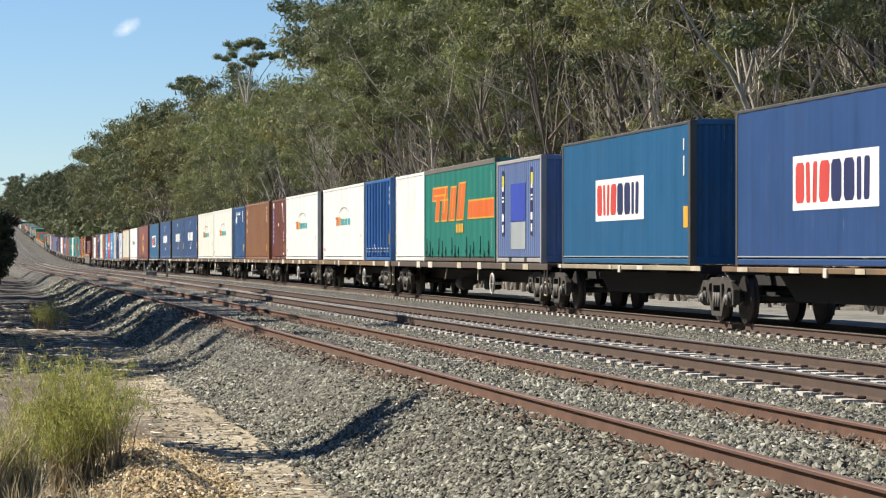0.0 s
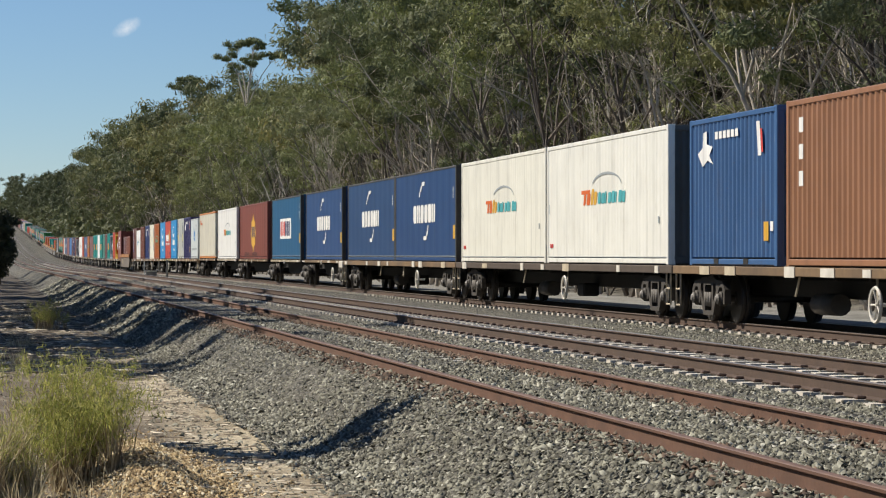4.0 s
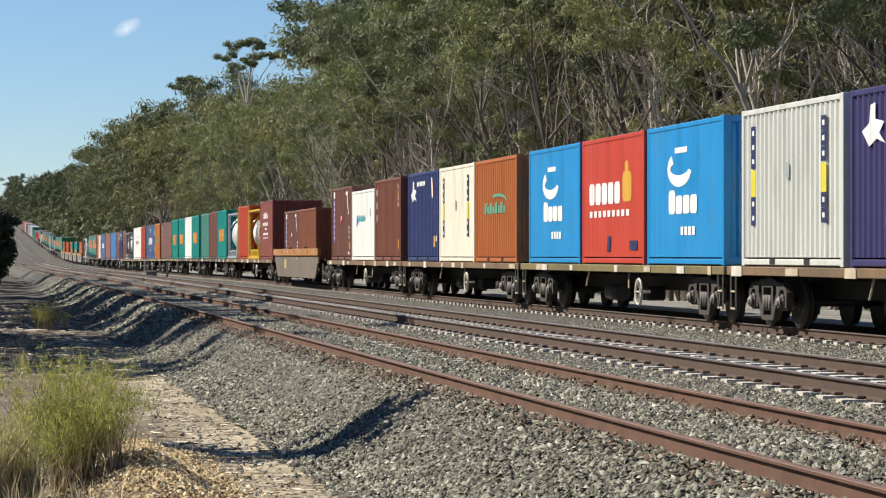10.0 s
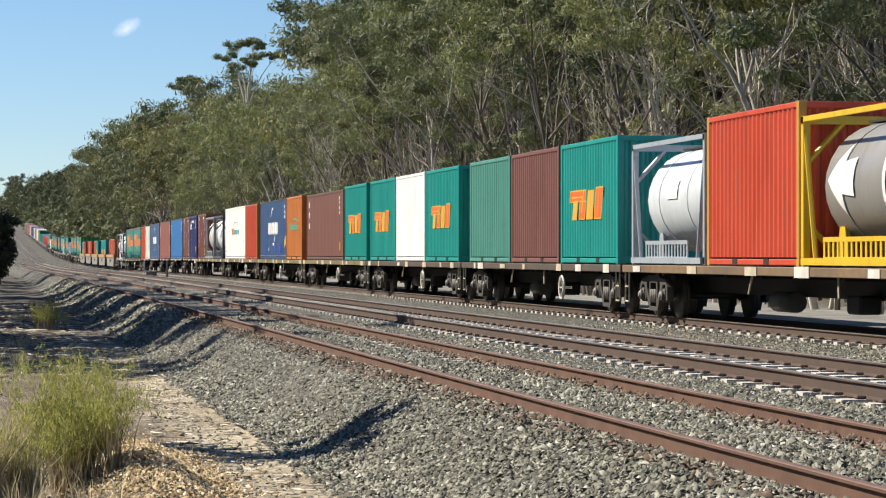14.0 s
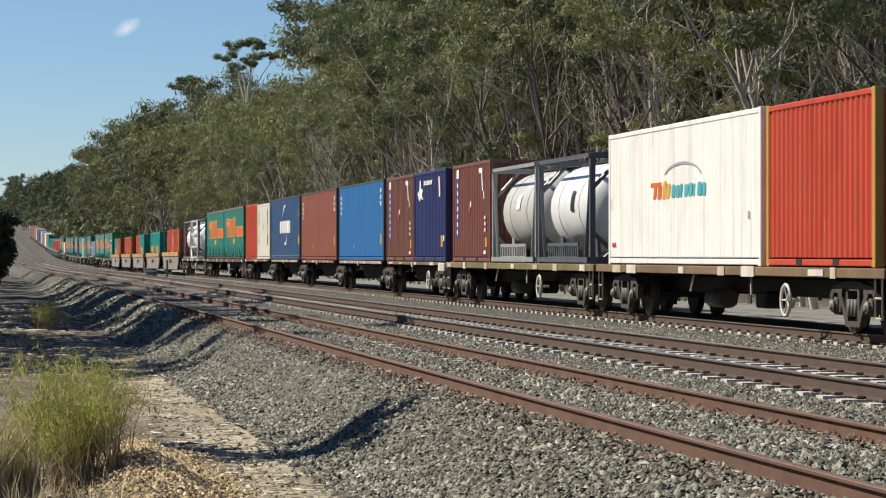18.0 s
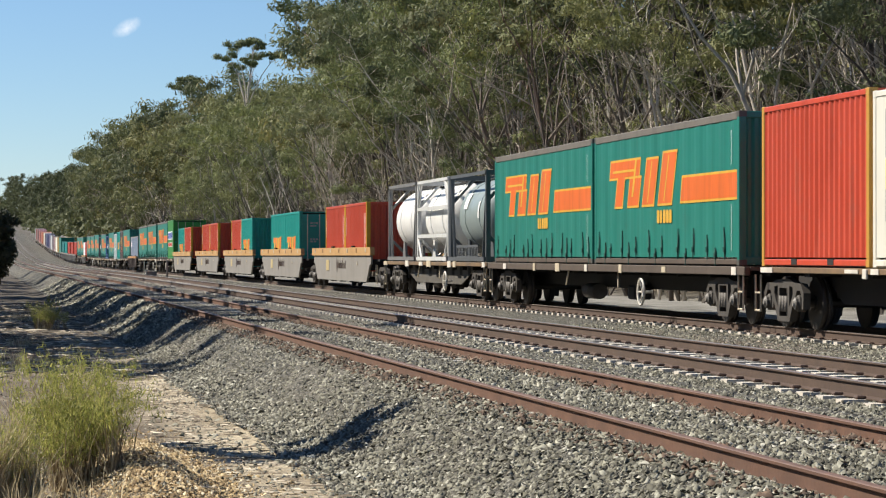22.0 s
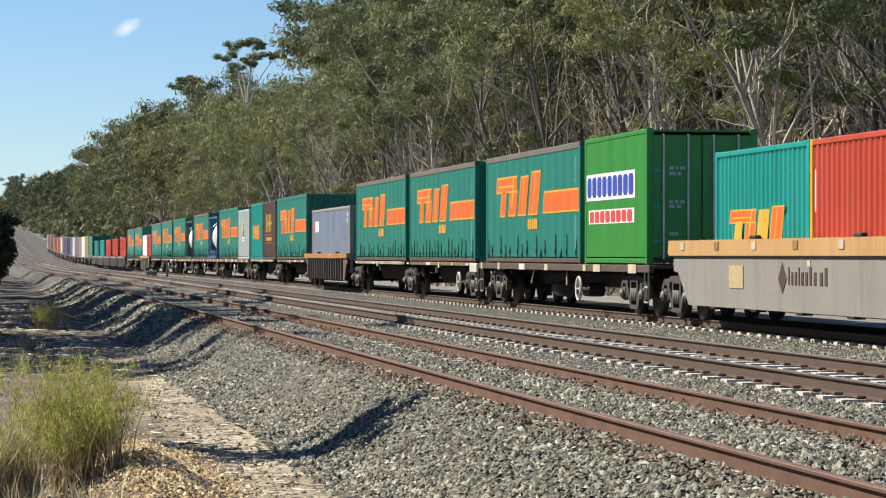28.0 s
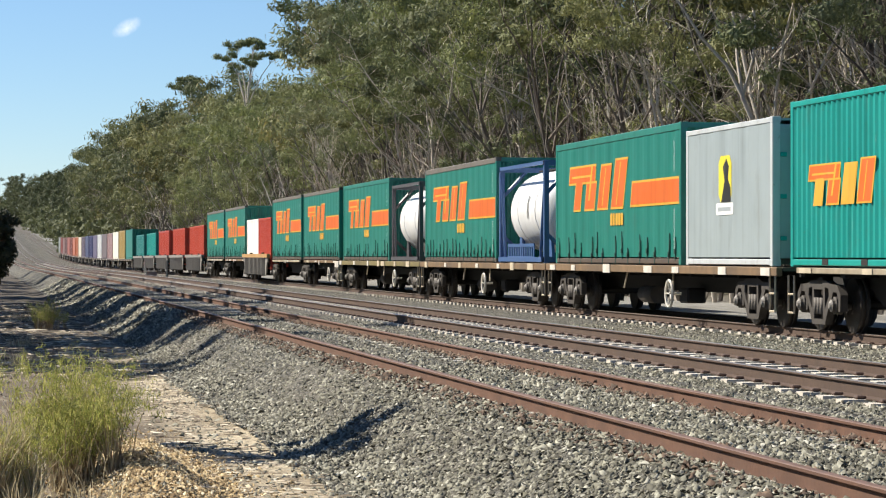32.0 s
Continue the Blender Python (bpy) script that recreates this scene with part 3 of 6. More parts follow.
def tank(p0, tank_color, frame_color, label, mark=None, beam=False, z=BASE, skirt=True):
    L, H = 6.06, 2.59
    mat, fm = paint(tank_color, 0.35, 0.12), paint(frame_color, 0.45, 0.3)
    root = empty("tank_container")
    k = (mat.name_full, fm.name_full, beam)
    prof = [(-2.62, .30), (-2.55, .62), (-2.38, .92), (-2.1, 1.08), (2.1, 1.08), (2.38, .92), (2.55, .62), (2.62, .30)]
    link("tank_shell", cached(("shell", k), lambda: lathe(prof, 1.36, mat)), root)
    for y in (-1.15, 1.15):
        link("band", cached(("band", k), lambda: lathe([(-.03, 1.092), (.03, 1.092)], 1.36, fm if beam else mat)), root, "", pose(0, y, 0))
    for e in (-1, 1):
        bm = bmesh.new()
        y = e * (L / 2 - .07)
        for s in (-1, 1):
            box(bm, s * W - (.13 if s > 0 else 0), s * W + (.13 if s < 0 else 0), y - .07, y + .07, 0, H, .01)
            tube(bm, (s * (W - .07), y, 1.75), (s * .45, y, H - .08), .05, None, 6)
            tube(bm, (s * (W - .07), y, .75), (s * .45, y, .08), .05, None, 6)
            tube(bm, (s * (W - .05), y, 2.45 if not beam else 1.9), (s * (W - .05), y - e * .62, .12 if not beam else 2.5), .045, None, 6)
        box(bm, -W, W, y - .06, y + .06, 0.02, .16)
        box(bm, -W, W, y - .06, y + .06, H - .14, H)
        part("end_frame", bm, fm, root)
    for s in (-1, 1):
        part("base_beam", box(bmesh.new(), s * W - .05, s * W + .05, -L / 2 + .14, L / 2 - .14, .03, .15), fm, root)
        part("top_beam", box(bmesh.new(), s * (W - .03) - .035, s * (W - .03) + .035, -L / 2 + .14, L / 2 - .14, H - .10, H - .01), fm, root)
        if beam:
            for zc in (.75, 1.62):
                part("side_beam", box(bmesh.new(), s * (W - .03) - .04, s * (W - .03) + .04, -L / 2 + .14, L / 2 - .14, zc, zc + .11), fm, root)
            bm = bmesh.new()
            for a, b in (((-2.9, .75), (-2.2, .1)), ((2.9, .75), (2.2, .1)), ((-2.9, 1.7), (-2.3, 2.5)), ((2.9, 1.7), (2.3, 2.5))):
                tube(bm, (s * (W - .03), *a), (s * (W - .03), *b), .05, None, 6)
            part("brace", bm, fm, root)
        for y in (-1.9, 1.9):
            bm = bmesh.new()
            prism(bm, [(y - .3, .15), (y + .3, .15), (y + .12, .72), (y - .12, .72)], s * .8 - .04, s * .8 + .04)
            part("saddle", bm, fm, root)
    if skirt:
        bm = bmesh.new()
        box(bm, -W - .01, -W + .02, -1.75, 1.75, .42, .5)
        box(bm, -W - .01, -W + .02, -1.75, 1.75, .12, .17)
        for i in range(15):
            y = -1.7 + i * .243
            box(bm, -W - .005, -W + .015, y - .045, y + .045, .17, .42)
        part("side_grille", bm, fm, root)
    bm = bmesh.new()
    box(bm, -.28, .28, -2.2, 2.2, 2.44, 2.48)
    tube(bm, (0, 0, 2.4), (0, 0, 2.56), .28, None, 14)
    part("walkway", bm, BLACK_STEEL, root, "dark walkway and manhole on top")
    if mark:
        bm = bmesh.new()
        for mi, pts in mark:
            one = bmesh.new()
            one.faces.new([one.verts.new((0, -u, v)) for u, v in pts])
            for k in range(-14, 15):
                bmesh.ops.bisect_plane(one, geom=one.verts[:] + one.edges[:] + one.faces[:], plane_co=(0, 0, k * .08), plane_no=(0, 0, 1))
            rows = {v: bm.verts.new((-1.10 * math.cos(v.co.z / 1.09), v.co.y, 1.36 + 1.10 * math.sin(v.co.z / 1.09))) for v in one.verts}
            for q in one.faces:
                f = bm.faces.new([rows[v] for v in q.verts])
                f.material_index = mi
                f.normal_update()
                if f.normal.x > 0:
                    f.normal_flip()
            one.free()
        part("livery", bm, DECAL_MATS, root, "painted marks on the shell")
    tagged(root, label, "tank container", "containers on the freight train")
    root["base"] = z
    return ride(root, p0 + L / 2)


# ---- wagons ----
AXLE_CAP = plain("pale_axle_cap", (.22, .205, .185), .6, 0, 12, .4, (.07, .06, .05))


SPRING = plain('dusty_spring', (.15, .135, .12), .7, 0, 30, .5, (.07, .06, .05))


def wheel_mesh():
    def make():
        bm = bmesh.new()
        for x, r, w in ((0, .46, .07), (.055, .49, .03)):
            tube(bm, (x - w, 0, .46), (x + w, 0, .46), r, None, 18)
        tube(bm, (-.10, 0, .46), (.05, 0, .46), .14, None, 12)
        return mesh_of(bm, WHEEL_STEEL)
    return cached("wheel", make)


def sideframe_mesh():
    """Cast frame in one piece: an arched top, a jaw over each axle box, and three windows, the middle one for the springs."""
    def make():
        bm = bmesh.new()
        half = [(.42, .87), (.62, .82), (1.02, .80), (1.20, .64), (1.18, .36), (1.09, .36), (1.09, .56), (.99, .68), (.80, .68), (.71, .56), (.71, .36), (.63, .36), (.60, .48), (.42, .24), (.36, .13)]
        hole = [(.35, .38), (.57, .62), (.55, .74), (.35, .76)]
        loops = [half + [(-y, z) for y, z in half[::-1]], hole, [(-y, z) for y, z in hole[::-1]], [(-.25, .22), (.25, .22), (.25, .72), (-.25, .72)]]
        edges = []
        for loop in loops:
            vs = [bm.verts.new((-.065, y, z)) for y, z in loop]
            edges += [bm.edges.new((a, b)) for a, b in zip(vs, vs[1:] + vs[:1])]
        bmesh.ops.triangle_fill(bm, edges=edges, use_beauty=True, use_dissolve=False)
        deep = bmesh.ops.extrude_face_region(bm, geom=bm.faces[:])["geom"]
        bmesh.ops.translate(bm, vec=(.13, 0, 0), verts=[v for v in deep if isinstance(v, bmesh.types.BMVert)])
        bmesh.ops.recalc_face_normals(bm, faces=bm.faces[:])
        return mesh_of(bm, BOGIE_STEEL)
    return cached("sideframe", make)


def axle_box_mesh():
    return cached("axle_box", lambda: lathe_x([(.05, .16), (-.07, .15), (-.09, .12), (-.13, .105), (-.14, .085), (-.17, .05)], .46, BOGIE_STEEL, AXLE_CAP))


def lathe_x(profile, zc, mat, cap, sides=12):
    """A round casting about a line along x."""
    bm = bmesh.new()
    rings = [[bm.verts.new((x, r * math.cos(2 * math.pi * (i + .5) / sides), zc + r * math.sin(2 * math.pi * (i + .5) / sides))) for i in range(sides)] for x, r in profile]
    for k, (a, b) in enumerate(zip(rings, rings[1:])):
        for i in range(sides):
            bm.faces.new((a[i], a[(i + 1) % sides], b[(i + 1) % sides], b[i])).material_index = int(k >= 3)
    bm.faces.new(rings[-1]).material_index = 1
    bmesh.ops.recalc_face_normals(bm, faces=bm.faces[:])
    return mesh_of(bm, mat, cap)


def spring_mesh():
    def make():
        bm = bmesh.new()
        for y in (-.17, 0, .17):
            tube(bm, (0, y, .30), (0, y, .58), .055, None, 7)
        return mesh_of(bm, SPRING)
    return cached("springs", make)


def bogie(wagon, y, shared=False):
    bg = link("bogie", cached("bolster", lambda: mesh_of(box(box(bmesh.new(), -.95, .95, -.18, .18, .45, .72, .03), -.2, .2, -.85, .85, .5, .62), BLACK_STEEL)), wagon, "dusty dark steel three-piece bogie", pose(0, y, 0))
    for s in (-1, 1):
        link("sideframe", sideframe_mesh(), bg, "", pose(s * 1.06, 0, 0, 0, 0, 0 if s < 0 else 180))
        link("spring_nest", spring_mesh(), bg, "", pose(s * 1.10, 0, 0))
        for w in (-.90, .90):
            link("axle_box", axle_box_mesh(), bg, "", pose(s * 1.06, w, 0, 0, 0, 0 if s < 0 else 180))
            link("wheel", wheel_mesh(), bg, "", pose(s * .75, w, 0, 0, 0, 0 if s < 0 else 180))
    for w in (-.90, .90):
        link("axle", cached("axle", lambda: mesh_of(tube(bmesh.new(), (-1.1, 0, .46), (1.1, 0, .46), .075, None, 8), WHEEL_STEEL)), bg, "", pose(0, w, 0))
    return bg


def handwheel(wagon, x, y, z, white=True):
    def make():
        bm = bmesh.new()
        n, r = 20, .27
        rings = []
        for i in range(n):
            a = 2 * math.pi * i / n
            rings.append([bm.verts.new((.030 * math.sin(2 * math.pi * k / 5), (r + .030 * math.cos(2 * math.pi * k / 5)) * math.cos(a), (r + .030 * math.cos(2 * math.pi * k / 5)) * math.sin(a))) for k in range(5)])
        for i in range(n):
            for k in range(5):
                bm.faces.new((rings[i][k], rings[(i + 1) % n][k], rings[(i + 1) % n][(k + 1) % 5], rings[i][(k + 1) % 5]))
        bmesh.ops.recalc_face_normals(bm, faces=bm.faces[:])
        for i in range(5):
            a = 2 * math.pi * i / 5
            tube(bm, (0.03, 0, 0), (0, r * math.cos(a), r * math.sin(a)), .016, None, 5)
        tube(bm, (0, 0, 0), (.25, 0, 0), .03, None, 6)
        return mesh_of(bm, WHITE_PLATE)
    link("handbrake_wheel", cached("handwheel", make), wagon, "white spoked handbrake wheel", pose(x, y, z))


def coupler(wagon, y, way):
    def make():
        bm = bmesh.new()
        box(bm, -.12, .12, 0, .62, .60, .82, .03)
        box(bm, -.17, .17, .45, .72, .56, .86, .05)
        return mesh_of(bm, BLACK_STEEL)
    link("coupler", cached("coupler", make), wagon, "", pose(0, y, 0, 0, 0, 0 if way > 0 else 180))


def plates(wagon, L, x, z, seed, n=4, tall=1.0):
    rnd = random.Random(seed)
    for i in range(n):
        y, w, h = (i + .5) / n * L - L / 2 + rnd.uniform(-1.2, 1.2), rnd.uniform(.25, .85), rnd.uniform(.11, .20) * tall
        link("data_plate", cached(("plate", round(w, 1), round(h, 2)), lambda: mesh_of(box(bmesh.new(), -.008, .008, -w / 2, w / 2, -h / 2, h / 2), CREAM_PLATE if rnd.random() < .5 else WHITE_PLATE)), wagon, "pale stencilled plate", pose(x, y, z))


def step_ladder(wagon, x, y):
    def make():
        bm = bmesh.new()
        for dy in (-.17, .17):
            tube(bm, (0, dy, .28), (0, dy, .95), .02, None, 5)
        for z in (.3, .62):
            tube(bm, (0, -.17, z), (0, .17, z), .018, None, 5)
        return mesh_of(bm, CREAM_PLATE)
    link("step", cached("step", make), wagon, "pale metal shunter's step", pose(x, y, 0))


def flat_wagon(p0, p1, sill, seed, fish=False):
    """A bogie container flat from p0 to p1 along the train."""
    L = p1 - p0
    root = empty("container_flat_wagon")
    top = BASE - .015
    part("deck", box(bmesh.new(), -1.18, 1.18, -L / 2, L / 2, top - .07, top), DECK_WOOD, root)
    sh = .11 if fish else .16
    for s in (-1, 1):
        bm = bmesh.new()
        x0, x1 = sorted((s * 1.30, s * 1.19))
        box(bm, x0, x1, -L / 2, L / 2, top - sh, top + .004, .012)
        part("side_sill", bm, sill, root)
    bm = bmesh.new()
    q = L / 2 - 3.0
    if fish:
        prism(bm, [(-q, top - .12), (q, top - .12), (q - .6, top - .25), (q - 2.6, top - .66), (-q + 2.6, top - .66), (-q + .6, top - .25)], -1.02, -.99)
        prism(bm, [(-q, top - .12), (q, top - .12), (q - .6, top - .25), (q - 2.6, top - .66), (-q + 2.6, top - .66), (-q + .6, top - .25)], .99, 1.02)
        part("fish_belly_frame", bm, paint((0.095, 0.086, 0.072), .7, .3), root, "weathered grey trussed side frame")
        # flat black plates stand for the shade inside the frame's cutouts
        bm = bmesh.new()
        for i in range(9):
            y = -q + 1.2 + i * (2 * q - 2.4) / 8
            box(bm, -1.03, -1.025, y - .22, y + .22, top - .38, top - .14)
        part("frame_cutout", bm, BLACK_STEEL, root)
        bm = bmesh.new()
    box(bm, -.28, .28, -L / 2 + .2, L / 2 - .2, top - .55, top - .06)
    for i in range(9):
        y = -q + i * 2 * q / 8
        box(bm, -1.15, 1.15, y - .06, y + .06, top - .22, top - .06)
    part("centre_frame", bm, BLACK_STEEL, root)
    bogie(root, -L / 2 + 2.1)
    bogie(root, L / 2 - 2.1)
    coupler(root, -L / 2, -1)
    coupler(root, L / 2, 1)
    handwheel(root, -1.36, -L * .17 + (seed % 5 - 2) * .8, .52)
    bm = bmesh.new()
    tube(bm, (-.55, -.9, .44), (-.55, .3, .44), .19, None, 12)
    part("air_tank", bm, BOGIE_STEEL, root).location.y = L * .12
    bm = bmesh.new()
    box(bm, -.7, -.3, -.35, .35, .30, .62, .04)
    part("brake_cylinder", bm, BLACK_STEEL, root).location.y = -L * .06
    for k in (-1, 1):
        bm = bmesh.new()
        tube(bm, (-1.12, 0, .98), (-1.16, k * .16, .58), .022, None, 5)
        part("brake_lever", bm, CREAM_PLATE, root, "pale brake lever").location.y = k * L * .10 + (seed % 3) * .5
    for e in (-1, 1):
        step_ladder(root, -1.27, e * (L / 2 - .35))
    plates(root, L, -1.309, top - sh / 2, seed, 7)
    tagged(root, "container flat wagon with rusty sills and grimy bogies on the track", "freight wagon", "wagons of the freight train")
    return ride(root, (p0 + p1) / 2)


def skeletal_wagon(p0, p1, first, last, seed, light=False):
    """One platform of an articulated set; the platforms share the bogies between them."""
    L = p1 - p0
    root = empty("articulated_platform_wagon")
    top = BASE - .015
    for s in (-1, 1):
        x0, x1 = sorted((s * 1.27, s * 1.17))
        bm = box(bmesh.new(), x0, x1, -L / 2 + .9, L / 2 - .9, top - .10, top, .01)
        part("side_sill", bm, RUST_SILL if light else CREAM_SILL, root, "thin weathered side sill")
    bm = bmesh.new()
    box(bm, -.32, .32, -L / 2, L / 2, top - .36, top - .03)
    for y in (-L / 2 + 1.0, -L / 4, 0, L / 4, L / 2 - 1.0):
        box(bm, -1.2, 1.2, y - .14, y + .14, top - .16, top - .01)
    prism(bm, [(-L / 2 + 2.4, top - .1), (L / 2 - 2.4, top - .1), (L / 2 - 3.6, top - .62), (-L / 2 + 3.6, top - .62)], -.62, -.56)
    part("spine_frame", bm, BLACK_STEEL, root)
    bogie(root, L / 2 if not last else L / 2 - 1.7)
    if first:
        bogie(root, -L / 2 + 1.7)
        coupler(root, -L / 2, -1)
        handwheel(root, -1.33, -L / 2 + 2.9, .52)
        step_ladder(root, -1.24, -L / 2 + .5)
        part("end_plate", box(bmesh.new(), -1.3, -1.22, -L / 2 + .2, -L / 2 + 1.3, top - .28, top - .02, .02), WHITE_PLATE, root, "white end plate with stencils")
    if last:
        coupler(root, L / 2, 1)
        step_ladder(root, -1.24, L / 2 - .5)
    part("bracket", box(bmesh.new(), -1.30, -1.26, -.10, .10, top - .17, top - .01, .01), WHITE_PLATE, root)
    plates(root, L, -1.279, top - .05, seed, 4, .5)
    tagged(root, "spine platform of an articulated container wagon, dark and dusty", "freight wagon", "wagons of the freight train")
    return ride(root, (p0 + p1) / 2)


CREAM_SILL = plain("chalky_sill", (0.36, 0.31, 0.22), 0.7, 0, 4, 0.35, (0.16, 0.10, 0.06))


def well_wagon(p0, p1, side, rail, seed, first, last, pitch_end, ribbed=False):
    """A well of a low container wagon; p0 to p1 is the length of its side rails, pitch_end the way on to the shared bogie."""
    L = p1 - p0
    root = empty("well_wagon")
    zt, zb, zl = (1.37, 1.19, .33) if ribbed else (1.59, 1.29, .32)
    for s in (-1, 1):
        xo = s * 1.46
        bm = bmesh.new()
        x0, x1 = sorted((xo, s * 1.30))
        prism(bm, [(-L / 2 + .12, zb), (L / 2 - .12, zb), (L / 2, zb + .05), (L / 2 - .08, zt), (-L / 2 + .08, zt), (-L / 2, zb + .05)], x0, x1)
        part("top_rail", bm, rail, root, "faded painted top rail")
        bm = bmesh.new()
        x0, x1 = sorted((s * 1.40, s * 1.33))
        e = 1.5 if not ribbed else .9
        prism(bm, [(-L / 2 + .25, zb), (L / 2 - .25, zb), (L / 2 - .27, .98), (L / 2 - .62, .95), (L / 2 - .62 - e * .55, zl), (-L / 2 + .62 + e * .55, zl), (-L / 2 + .62, .95), (-L / 2 + .27, .98)], x0, x1)
        part("side_wall", bm, side, root)
        if ribbed:
            for i in range(15):
                y = -L / 2 + 1.6 + i * (L - 3.2) / 14
                part("rib", box(bmesh.new(), s * 1.44 - .04, s * 1.44 + .04, y - .06, y + .06, zl, zb, .01), side, root)
                # a black oval on the wall paints the shade inside each hole
                if i < 14:
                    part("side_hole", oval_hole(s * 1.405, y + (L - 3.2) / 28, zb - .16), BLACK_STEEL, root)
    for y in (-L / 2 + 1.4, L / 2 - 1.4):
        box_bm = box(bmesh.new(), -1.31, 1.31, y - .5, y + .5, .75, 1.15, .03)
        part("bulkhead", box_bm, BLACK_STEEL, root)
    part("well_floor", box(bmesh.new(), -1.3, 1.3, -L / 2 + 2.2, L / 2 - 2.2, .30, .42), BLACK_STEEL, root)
    bm = box(bmesh.new(), -.35, .35, -L / 2 - pitch_end, -L / 2 + 1.4, .66, .90)
    box(bm, -.35, .35, L / 2 - 1.4, L / 2 + pitch_end, .66, .90)
    for e in (-1, 1):
        box(bm, -1.2, -.5, e * (L / 2 + .1) - .5, e * (L / 2 + .1) + .5, 1.08, 1.15)
    part("end_platform", bm, BLACK_STEEL, root)
    bogie(root, L / 2 + (pitch_end if not last else .6))
    if first:
        bogie(root, -L / 2 - .6)
        coupler(root, -L / 2 - pitch_end, -1)
        step_ladder(root, -1.3, -L / 2 - .5)
    if last:
        coupler(root, L / 2 + pitch_end, 1)
    rnd = random.Random(seed)
    for y, w, h, z in ((L / 2 - 3.9, .16, .12, 1.0), (-3.9, .95, .42, .90), (.6, .18, .10, 1.16)):
        if not ribbed:
            part("data_plate", box(bmesh.new(), -1.414, -1.402, -y - w / 2, -y + w / 2, z - h / 2, z + h / 2), FADED_PLATE if w > .5 else CREAM_PLATE, root, "faded yellow stencilled plate" if w > .5 else "pale plate")
    for i in range(7):
        y = -L / 2 + 1.2 + i * (L - 2.4) / 6
        part("rail_mark", box(bmesh.new(), -1.475, -1.462, y - .14, y + .14, zb + .11, zt - .04), RAIL_PATCH if i % 2 else CREAM_PLATE, root, "square patch of other paint")
    for y in (-3.0, 3.0):
        part("lock_bracket", box(bmesh.new(), -1.36, -1.24, y - .2, y + .2, zt, zt + .07, .02), BLACK_STEEL, root)
    for i in range(5):
        y = -L / 2 + 3.2 + i * (L - 6.4) / 4
        part("jacking_pad", box(bmesh.new(), -1.40, -1.2, y - .18, y + .18, zl - .05, zl + .01, .01), BLACK_STEEL, root)
    if not ribbed and seed < 6:
        bm = bmesh.new()
        for k, (u, w) in enumerate(((0, .05), (.12, .08), (.26, .08), (.4, .04), (.5, .1), (.66, .1), (.82, .08), (.98, .1), (1.2, .12), (1.38, .1))):
            box(bm, -1.411, -1.401, .6 - u * 1.5 - w * 1.3, .6 - u * 1.5, .79, .79 + (.22 if k % 3 else .30))
        prism(bm, [(1.2, .89), (.95, 1.17), (.7, .89), (.95, .63)], -1.411, -1.401)
        part("livery", bm, paint((0.07, 0.045, 0.035), .6, 0), root, "faded dark owner's marks")
    tagged(root, "ribbed brown well wagon with an orange rail" if ribbed else "grey well wagon with tan top rails, scuffed and dusty", "freight wagon", "wagons of the freight train")
    return ride(root, (p0 + p1) / 2)


def oval_hole(x, y, z):
    bm = bmesh.new()
    prism(bm, [(y + .17 * math.cos(a), z + .12 * math.sin(a)) for a in [2 * math.pi * i / 10 for i in range(10)]], x - .004, x + .004)
    return bm


# ---- the consist, front to rear: place along the train, then what it is ----
DEEP_BLUE, BROWN, RUSTB, DEEP_GREEN, WHITE, CREAM = (0.010, 0.105, 0.24), (0.215, 0.075, 0.055), (0.33, 0.16, 0.085), (0.010, 0.19, 0.15), (0.90, 0.90, 0.87), (0.88, 0.84, 0.70)
TEALG, FADEG, PURPLE, LILAC, BLUE20, ORANGE, SKY = (0.004, 0.315, 0.275), (0.09, 0.31, 0.25), (0.045, 0.04, 0.14), (0.17, 0.245, 0.47), (0.05, 0.13, 0.30), (0.50, 0.145, 0.035), (0.010, 0.275, 0.64)
HI, STD, LOW, DK = 2.896, 2.87, 2.591, (0.085, 0.08, 0.07)
L40, L20 = 12.19, 6.06
BOX_WORDS = {
    "n40": "dark blue forty-foot high-cube container with worn paint", "curtain": "green curtain-sided container with orange and yellow slanted shapes",
    "w40": "white forty-foot insulated container with scuffed sides", "b20": "brown corrugated twenty-foot container with white marks", "g20": "green corrugated twenty-foot container with orange shapes",
}
S = container
# articulated pair at the head of the visible train
S(37.15, L40, HI, (0.022, 0.070, 0.205), d_panel, "smooth", DK, label="dark blue forty-foot container with a white name panel")
S(52.65, L40, HI, DEEP_BLUE, d_panel, "smooth", DK, label="blue forty-foot high-cube container with a white name panel")
S(67.38, L20, 2.75, LILAC, d_tape, "corr", (0.42, 0.40, 0.40), label="pale lilac-blue twenty-foot container with dark strips")
S(73.67, L40, HI, DEEP_GREEN, d_freight, "curtain", DK, label=BOX_WORDS["curtain"])
S(85.93, L20, STD, WHITE, None, "smooth", rust=.1, label="plain white twenty-foot container")
S(93.24, L20, HI, (0.035, 0.145, 0.40), d_codes, "fold", label="blue side-opening twenty-foot container with deep folds")
S(100.0, L40, HI, WHITE, d_shipping, "reefer", rust=.15, label=BOX_WORDS["w40"])
S(114.16, L40, HI, WHITE, d_shipping, "reefer", rust=.15, label=BOX_WORDS["w40"])
S(126.6, L20, STD, BROWN, d_column, "corr", label=BOX_WORDS["b20"])
S(134.14, L40, HI, RUSTB, d_marks, "corr", label="faded brown corrugated forty-foot container")
S(146.9, L20, STD, BLUE20, d_rider, "corr", label="blue corrugated twenty-foot container with a white figure")
S(154.7, L40, HI, (0.86, 0.855, 0.79), d_shipping, "reefer", rust=.25, label=BOX_WORDS["w40"])
